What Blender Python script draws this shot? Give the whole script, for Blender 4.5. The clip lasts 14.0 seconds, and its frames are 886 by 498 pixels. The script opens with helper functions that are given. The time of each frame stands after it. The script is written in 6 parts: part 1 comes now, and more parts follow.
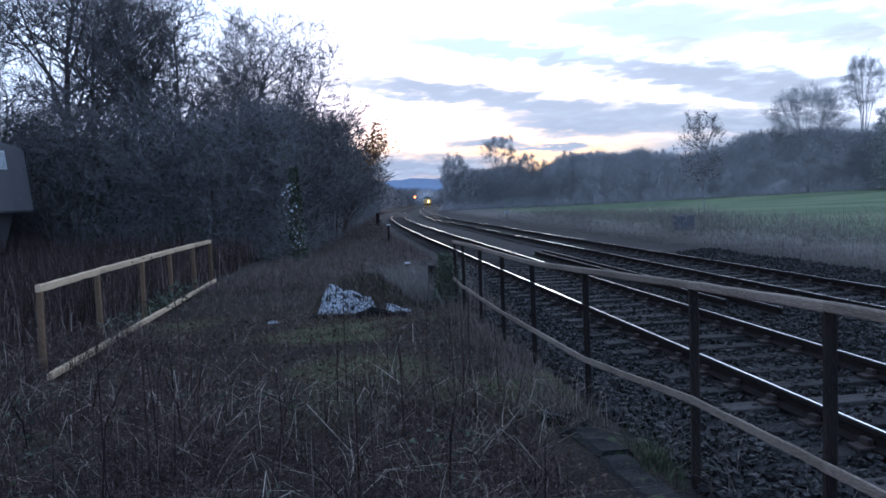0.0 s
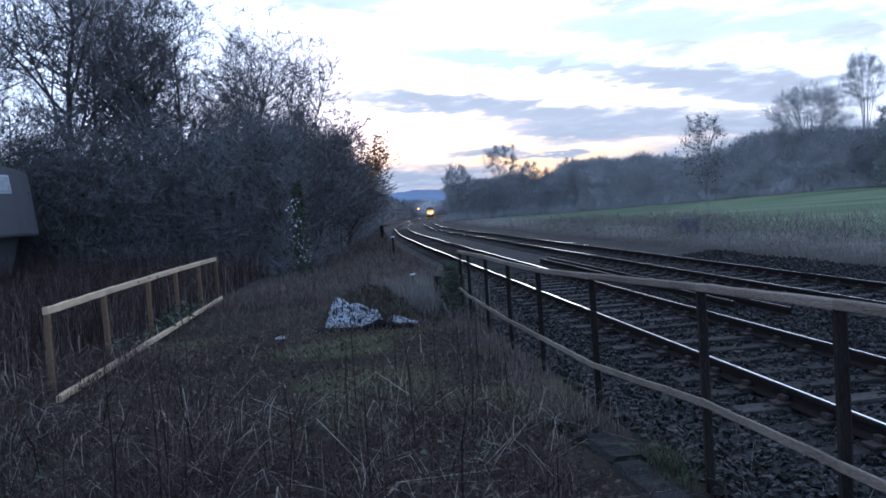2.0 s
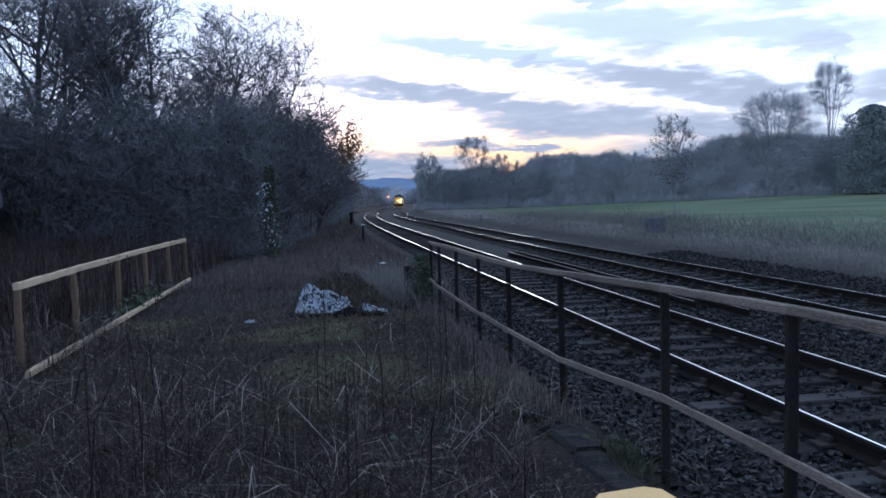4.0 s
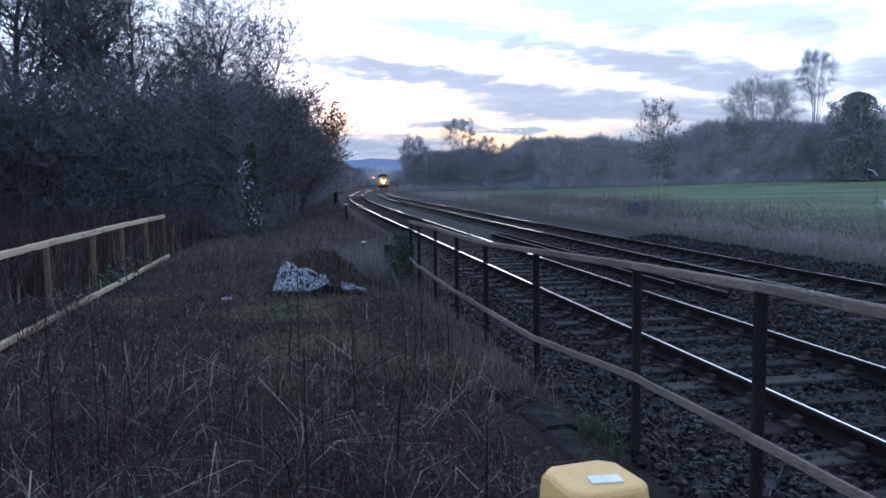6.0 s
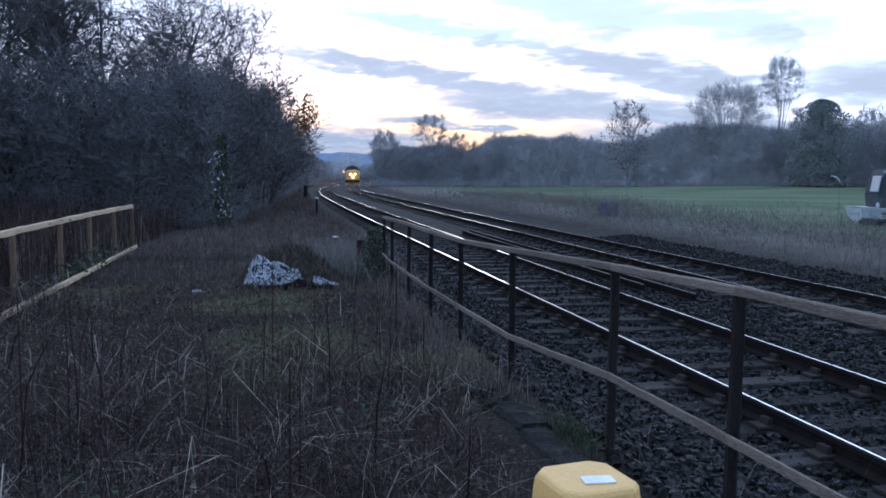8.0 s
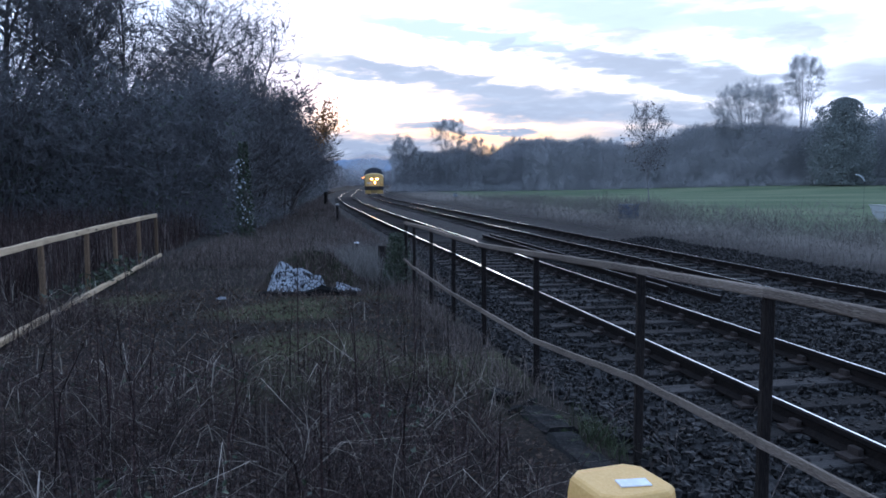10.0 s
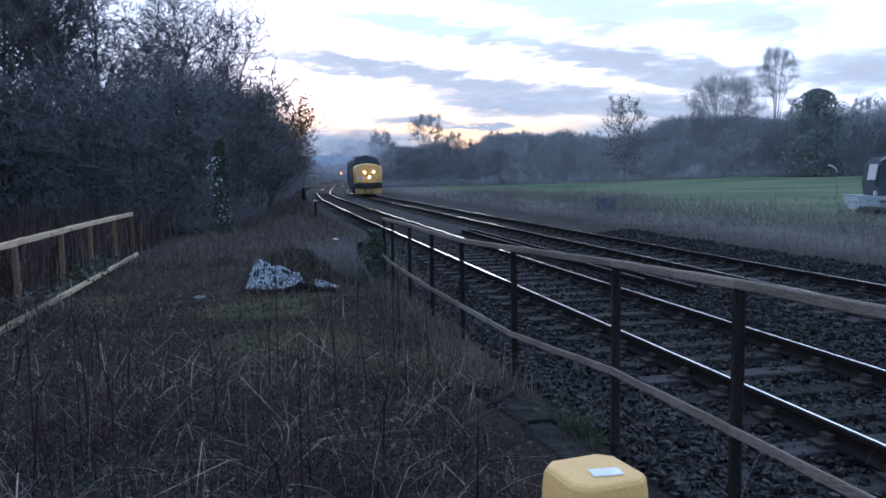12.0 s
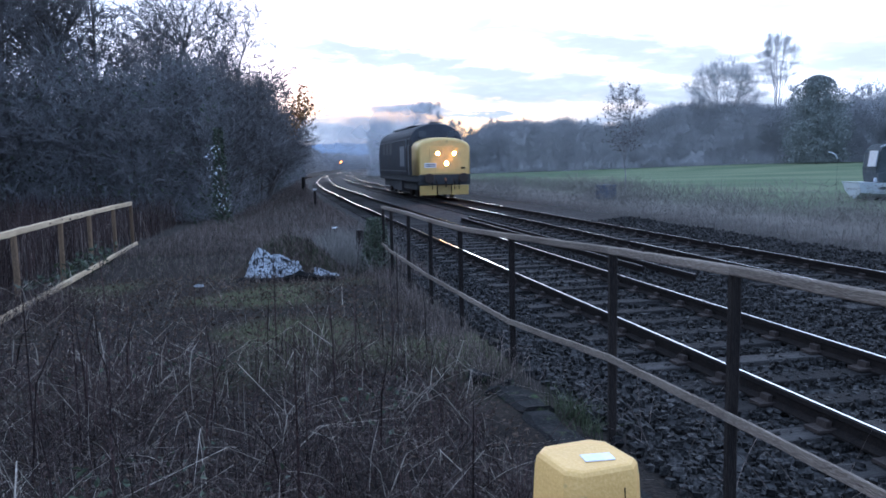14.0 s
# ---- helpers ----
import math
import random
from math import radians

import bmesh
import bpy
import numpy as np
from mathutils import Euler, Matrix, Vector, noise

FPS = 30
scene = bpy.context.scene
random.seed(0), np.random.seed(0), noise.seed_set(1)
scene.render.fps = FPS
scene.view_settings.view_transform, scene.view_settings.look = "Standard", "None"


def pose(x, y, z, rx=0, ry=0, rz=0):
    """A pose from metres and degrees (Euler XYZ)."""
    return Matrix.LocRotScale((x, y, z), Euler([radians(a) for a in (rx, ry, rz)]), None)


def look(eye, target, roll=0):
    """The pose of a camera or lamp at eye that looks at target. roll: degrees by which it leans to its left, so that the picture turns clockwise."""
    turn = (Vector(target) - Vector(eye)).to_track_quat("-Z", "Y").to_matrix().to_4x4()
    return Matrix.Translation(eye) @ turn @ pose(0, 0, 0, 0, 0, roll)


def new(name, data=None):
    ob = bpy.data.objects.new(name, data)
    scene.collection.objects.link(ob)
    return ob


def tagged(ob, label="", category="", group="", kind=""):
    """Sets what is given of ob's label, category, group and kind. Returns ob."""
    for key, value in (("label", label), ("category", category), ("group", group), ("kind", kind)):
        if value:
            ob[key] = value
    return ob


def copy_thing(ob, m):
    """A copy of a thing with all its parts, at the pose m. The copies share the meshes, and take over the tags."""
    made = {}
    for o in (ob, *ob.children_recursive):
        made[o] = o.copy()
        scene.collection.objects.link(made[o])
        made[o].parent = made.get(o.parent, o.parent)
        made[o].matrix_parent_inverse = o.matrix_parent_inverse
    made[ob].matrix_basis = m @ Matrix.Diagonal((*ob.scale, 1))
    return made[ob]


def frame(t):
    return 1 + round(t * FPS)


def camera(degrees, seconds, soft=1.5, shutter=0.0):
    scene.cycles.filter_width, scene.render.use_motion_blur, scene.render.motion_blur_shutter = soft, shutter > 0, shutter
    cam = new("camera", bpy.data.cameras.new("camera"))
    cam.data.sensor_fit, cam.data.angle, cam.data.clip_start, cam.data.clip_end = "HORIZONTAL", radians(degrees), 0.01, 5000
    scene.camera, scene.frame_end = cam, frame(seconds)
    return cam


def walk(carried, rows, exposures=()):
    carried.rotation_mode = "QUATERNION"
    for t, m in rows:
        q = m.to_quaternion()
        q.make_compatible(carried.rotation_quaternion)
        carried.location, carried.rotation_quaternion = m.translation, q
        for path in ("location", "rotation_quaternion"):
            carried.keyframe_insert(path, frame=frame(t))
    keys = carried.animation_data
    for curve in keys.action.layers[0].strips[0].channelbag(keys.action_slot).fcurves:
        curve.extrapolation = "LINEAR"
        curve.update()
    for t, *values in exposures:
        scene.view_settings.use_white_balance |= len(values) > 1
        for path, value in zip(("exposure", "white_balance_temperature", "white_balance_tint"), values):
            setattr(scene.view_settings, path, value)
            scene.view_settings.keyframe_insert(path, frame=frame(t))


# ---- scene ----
cam = camera(58.2, 14.0, soft=1.7)

PATH = [
    (0, (0.031, 0.099, 1.872), (0.028, 2.095, 1.744), -2.2),
    (0.5, (0.023, 0.088, 1.876), (0.023, 2.084, 1.761), -1.9),
    (1, (0.021, 0.094, 1.874), (0.006, 2.09, 1.751), -2.2),
    (1.5, (0.026, 0.114, 1.867), (-0.006, 2.11, 1.733), -3.4),
    (2, (0.03, 0.106, 1.867), (0.016, 2.104, 1.766), -4.0),
    (2.5, (0.046, 0.089, 1.874), (0.057, 2.088, 1.817), -2.1),
    (3, (-0.017, -0.001, 1.881), (0.005, 1.997, 1.796), -1.4),
    (3.5, (-0.037, -0.067, 1.907), (0.016, 1.929, 1.795), -1.8),
    (6, (0.064, 0.008, 1.852), (0.165, 1.998, 1.675), -0.8),
    (6.5, (0.019, -0.01, 1.865), (0.136, 1.978, 1.68), -0.8),
    (7, (0.008, 0.003, 1.864), (0.15, 1.989, 1.677), -0.4),
    (7.5, (-0.004, 0.002, 1.866), (0.166, 1.986, 1.679), 0.1),
    (8, (-0.012, 0.007, 1.863), (0.168, 1.991, 1.676), 0.6),
    (8.5, (-0.02, 0.013, 1.856), (0.152, 1.997, 1.666), 0.7),
    (9, (-0.031, 0.015, 1.857), (0.112, 2.002, 1.681), 0.2),
    (11.5, (-0.048, -0.049, 1.88), (0.1, 1.938, 1.704), -1.0),
    (12, (-0.034, -0.043, 1.877), (0.148, 1.94, 1.688), -0.9),
    (12.5, (-0.033, -0.054, 1.873), (0.16, 1.924, 1.644), -0.3),
    (13, (-0.033, -0.054, 1.872), (0.138, 1.92, 1.606), -0.2),
    (13.5, (-0.026, -0.054, 1.872), (0.135, 1.923, 1.623), -0.4),
    (14, (-0.012, -0.048, 1.873), (0.168, 1.932, 1.655), -1.1),
]

walk(cam, [(t, look(e, g, r)) for t, e, g, r in PATH],
     exposures=[(0.0, 0.24, 4950, 10), (2.0, 0.24, 4950, 10), (2.5, 0.02, 4950, 10), (3.0, -0.08, 4950, 10), (3.7, 0.0, 4950, 10), (5.8, 0.24, 4950, 10), (12.5, 0.24, 4950, 10),
                (13.0, 0.58, 4950, 10), (13.5, 0.75, 4950, 10), (14.0, 0.75, 4950, 10)])

# ---------------------------------------------------------------- world and sun
GLOW_AZ = 3.0  # bearing of the set sun's glow, degrees right of +y


def build_world():
    world = bpy.data.worlds.new("dusk_sky")
    scene.world = world
    world.use_nodes = True
    nt = world.node_tree
    nt.nodes.clear()
    N, L = nt.nodes.new, nt.links.new

    def val(sock, v):
        if hasattr(v, "is_output"):
            L(v, sock)
        else:
            sock.default_value = v

    def m(op, a, b=0.0, c=None, clamp=False):
        n = N("ShaderNodeMath")
        n.operation, n.use_clamp = op, clamp
        val(n.inputs[0], a)
        val(n.inputs[1], b)
        if c is not None:
            val(n.inputs[2], c)
        return n.outputs[0]

    def mix(f, a, b):
        n = N("ShaderNodeMix")
        n.data_type = "RGBA"
        val(n.inputs[0], f)
        val(n.inputs[6], a)
        val(n.inputs[7], b)
        return n.outputs[2]

    def step(v, lo, hi):
        n = N("ShaderNodeMapRange")
        n.interpolation_type = "SMOOTHSTEP"
        val(n.inputs[0], v)
        n.inputs[1].default_value, n.inputs[2].default_value = lo, hi
        return n.outputs[0]

    tc = N("ShaderNodeTexCoord")
    sep = N("ShaderNodeSeparateXYZ")
    L(tc.outputs["Generated"], sep.inputs[0])
    deg = 180 / math.pi
    az0 = m("MULTIPLY", m("ARCTAN2", sep.outputs[0], sep.outputs[1]), deg)
    el0 = m("MULTIPLY", m("ARCSINE", sep.outputs[2]), deg)
    # streaky cloud noise, stretched along the horizon
    com = N("ShaderNodeCombineXYZ")
    L(m("MULTIPLY", az0, 0.10), com.inputs[0])
    L(m("MULTIPLY", el0, 0.42), com.inputs[1])
    no = N("ShaderNodeTexNoise")
    no.inputs["Scale"].default_value, no.inputs["Detail"].default_value = 1.6, 7
    no.inputs["Roughness"].default_value = 0.6
    L(com.outputs[0], no.inputs["Vector"])
    nf = no.outputs[0]
    no2 = N("ShaderNodeTexNoise")
    no2.inputs["Scale"].default_value, no2.inputs["Detail"].default_value = 4.5, 5
    L(com.outputs[0], no2.inputs["Vector"])
    fine = m("SUBTRACT", no2.outputs[0], 0.5)
    az = m("ADD", az0, m("MULTIPLY", fine, 7.0))
    el = m("ADD", m("ADD", el0, m("MULTIPLY", m("SUBTRACT", nf, 0.5), 2.2)), m("MULTIPLY", fine, 1.0))
    # long cloud banks: bearing, height, half length, half thickness, slope (all degrees)
    banks = [(1.5, 7.3, 8.5, 0.65, -0.13), (7.5, 6.2, 7.0, 0.85, -0.14), (13.5, 4.9, 8.0, 1.15, -0.10), (21.0, 4.3, 7.0, 0.9, -0.06),
             (17.5, 7.6, 6.0, 0.75, -0.16), (22.0, 6.5, 6.0, 1.15, -0.20), (16.3, 9.6, 1.6, 0.55, 0.0), (27.5, 8.8, 2.0, 0.55, -0.1),
             (34.0, 5.8, 5.0, 1.3, -0.05), (-1.5, 2.1, 8.0, 1.1, 0.0), (3.5, 3.7, 3.5, 0.4, -0.05), (8.0, 3.3, 3.0, 0.35, -0.05), (9.0, 9.0, 1.4, 0.25, -0.1),
             (26.0, 2.8, 14.0, 1.0, 0.0), (14.0, 2.4, 6.0, 0.5, 0.0), (10.0, 4.9, 6.0, 1.1, -0.10)]
    mask = None
    for a, e, la, le, s in banks:
        weight = 0.6 if la < 2.5 else 1.0
        dx = m("DIVIDE", m("SUBTRACT", az, a), la)
        dy = m("DIVIDE", m("SUBTRACT", m("SUBTRACT", el, e), m("MULTIPLY", m("SUBTRACT", az, a), s)), le)
        d = m("ADD", m("MULTIPLY", dx, dx), m("MULTIPLY", dy, dy))
        f = m("MULTIPLY", step(d, 2.3, 0.1), weight)
        mask = f if mask is None else m("MAXIMUM", mask, f)
    # thin high cloud, hardly darker than the veil
    thin = None
    for a, e, la, le, s in [(5.5, 10.0, 9.0, 0.8, -0.17), (15.5, 11.2, 7.5, 1.4, -0.10), (24.0, 10.2, 6.0, 1.0, -0.12), (28.0, 12.5, 6.0, 0.9, 0.10), (-6.0, 15.0, 5.0, 0.8, 0.0), (12.0, 13.6, 2.5, 0.7, -0.5)]:
        dx = m("DIVIDE", m("SUBTRACT", az, a), la)
        dy = m("DIVIDE", m("SUBTRACT", m("SUBTRACT", el, e), m("MULTIPLY", m("SUBTRACT", az, a), s)), le)
        f = step(m("ADD", m("MULTIPLY", dx, dx), m("MULTIPLY", dy, dy)), 1.8, 0.2)
        thin = f if thin is None else m("MAXIMUM", thin, f)
    high = m("MULTIPLY", step(nf, 0.52, 0.72), m("MULTIPLY", step(el0, 9.0, 14.0), 0.55))
    mask = m("MAXIMUM", mask, high)
    # clear sky: glow round the set sun, white above, cool and darker behind
    sky = N("ShaderNodeTexSky")
    sky.sky_type, sky.sun_disc = "NISHITA", False
    sky.sun_elevation, sky.sun_rotation = radians(3), radians(GLOW_AZ)
    sky.air_density, sky.dust_density = 1.4, 2.0
    away = m("SUBTRACT", az0, GLOW_AZ)
    glow = m("MULTIPLY", step(m("ABSOLUTE", m("SUBTRACT", away, 4.0)), 24.0, 2.0), step(el0, 7.2, 2.0))
    front = step(m("ABSOLUTE", away), 150.0, 45.0)
    veil = mix(front, (0.42, 0.52, 0.72, 1), (1.22, 1.28, 1.42, 1))
    veil = mix(step(el0, 22.0, 60.0), veil, (0.42, 0.52, 0.70, 1))
    veil = mix(glow, veil, (1.62, 1.10, 0.42, 1))
    broad = N("ShaderNodeTexNoise")
    broad.inputs["Scale"].default_value, broad.inputs["Detail"].default_value = 1.1, 6
    L(com.outputs[0], broad.inputs["Vector"])
    veil = mix(m("MULTIPLY", step(broad.outputs[0], 0.46, 0.68), step(el0, 3.0, 8.0)), veil, (0.80, 0.84, 0.95, 1))
    clear = N("ShaderNodeMix")
    clear.data_type, clear.blend_type = "RGBA", "ADD"
    clear.inputs[0].default_value = 0.05
    L(veil, clear.inputs[6])
    L(sky.outputs[0], clear.inputs[7])
    dark = mix(step(el0, 6.5, 1.5), (0.55, 0.53, 0.525, 1), (0.43, 0.425, 0.45, 1))
    dark = mix(m("MULTIPLY", step(no2.outputs[0], 0.42, 0.68), 0.5), dark, (0.66, 0.64, 0.63, 1))
    col = mix(mask, mix(thin, clear.outputs[2], (0.80, 0.81, 0.84, 1)), dark)
    bg = N("ShaderNodeBackground")
    L(col, bg.inputs[0])
    bg.inputs[1].default_value = 1.0
    out = N("ShaderNodeOutputWorld")
    L(bg.outputs[0], out.inputs[0])


build_world()
sun = new("sun", bpy.data.lights.new("sun", "SUN"))
sun.data.energy, sun.data.angle, sun.data.color = 0.35, radians(14), (1.0, 0.82, 0.62)
sun.matrix_world = look((20 * math.sin(radians(GLOW_AZ)), 20, 1.6), (0, 0, 0))


# ---------------------------------------------------------------- materials
def material(name, c1, c2=None, c3=None, scale=6.0, rough=0.9, metal=0.0, bump=0.3, fine=60.0, spots=None, per_object=0.0,
             island=0.0, stretch=(1, 1, 1), emit=None, coat=0.0, spec=None):
    """Two scales of colour noise, optional spots of another colour, fine bump."""
    mt = bpy.data.materials.new(name)
    mt.use_nodes = True
    nt = mt.node_tree
    N, L = nt.nodes.new, nt.links.new
    b = nt.nodes["Principled BSDF"]
    b.inputs["Roughness"].default_value, b.inputs["Metallic"].default_value = rough, metal
    b.inputs["Coat Weight"].default_value, b.inputs["Specular IOR Level"].default_value = coat, spec if spec is not None else (0.12 if rough > 0.7 else 0.5)
    c2, c3 = c2 or tuple(v * 0.7 for v in c1), c3 or tuple(min(1, v * 1.25) for v in c1)
    tc, mp = N("ShaderNodeTexCoord"), N("ShaderNodeMapping")
    L(tc.outputs["Object"], mp.inputs[0])
    mp.inputs["Scale"].default_value = stretch

    def noise_at(s, detail):
        n = N("ShaderNodeTexNoise")
        n.inputs["Scale"].default_value, n.inputs["Detail"].default_value = s, detail
        L(mp.outputs[0], n.inputs["Vector"])
        return n.outputs[0]

    def mixc(f, a, bb, blend="MIX"):
        n = N("ShaderNodeMix")
        n.data_type, n.blend_type = "RGBA", blend
        for k, v in ((0, f), (6, a), (7, bb)):
            if hasattr(v, "is_output"):
                L(v, n.inputs[k])
            else:
                n.inputs[k].default_value = v if k == 0 else (*v[:3], 1)
        return n.outputs[2]

    def ramp(v, lo, hi):
        n = N("ShaderNodeMapRange")
        L(v, n.inputs[0])
        n.inputs[1].default_value, n.inputs[2].default_value = lo, hi
        return n.outputs[0]

    big, small = noise_at(scale, 4), noise_at(fine, 3)
    col = mixc(ramp(big, 0.35, 0.65), c1, c2)
    col = mixc(ramp(small, 0.45, 0.75), col, c3)
    if spots:
        colour, s, lo, hi = spots
        col = mixc(ramp(noise_at(s, 6), lo, hi), col, colour)
    if per_object or island:
        if per_object:
            rnd, amount = N("ShaderNodeObjectInfo").outputs["Random"], per_object
        else:
            rnd, amount = N("ShaderNodeNewGeometry").outputs["Random Per Island"], island
        hv = N("ShaderNodeHueSaturation")
        mr = N("ShaderNodeMapRange")
        L(rnd, mr.inputs[0])
        mr.inputs[3].default_value, mr.inputs[4].default_value = 1 - amount, 1 + amount
        L(mr.outputs[0], hv.inputs["Value"])
        L(col, hv.inputs["Color"])
        col = hv.outputs[0]
    L(col, b.inputs["Base Color"])
    if bump:
        bp = N("ShaderNodeBump")
        bp.inputs["Strength"].default_value, bp.inputs["Distance"].default_value = bump, 0.02
        L(small, bp.inputs["Height"])
        L(bp.outputs[0], b.inputs["Normal"])
    if emit:
        b.inputs["Emission Color"].default_value, b.inputs["Emission Strength"].default_value = (*emit[0], 1), emit[1]
    return mt


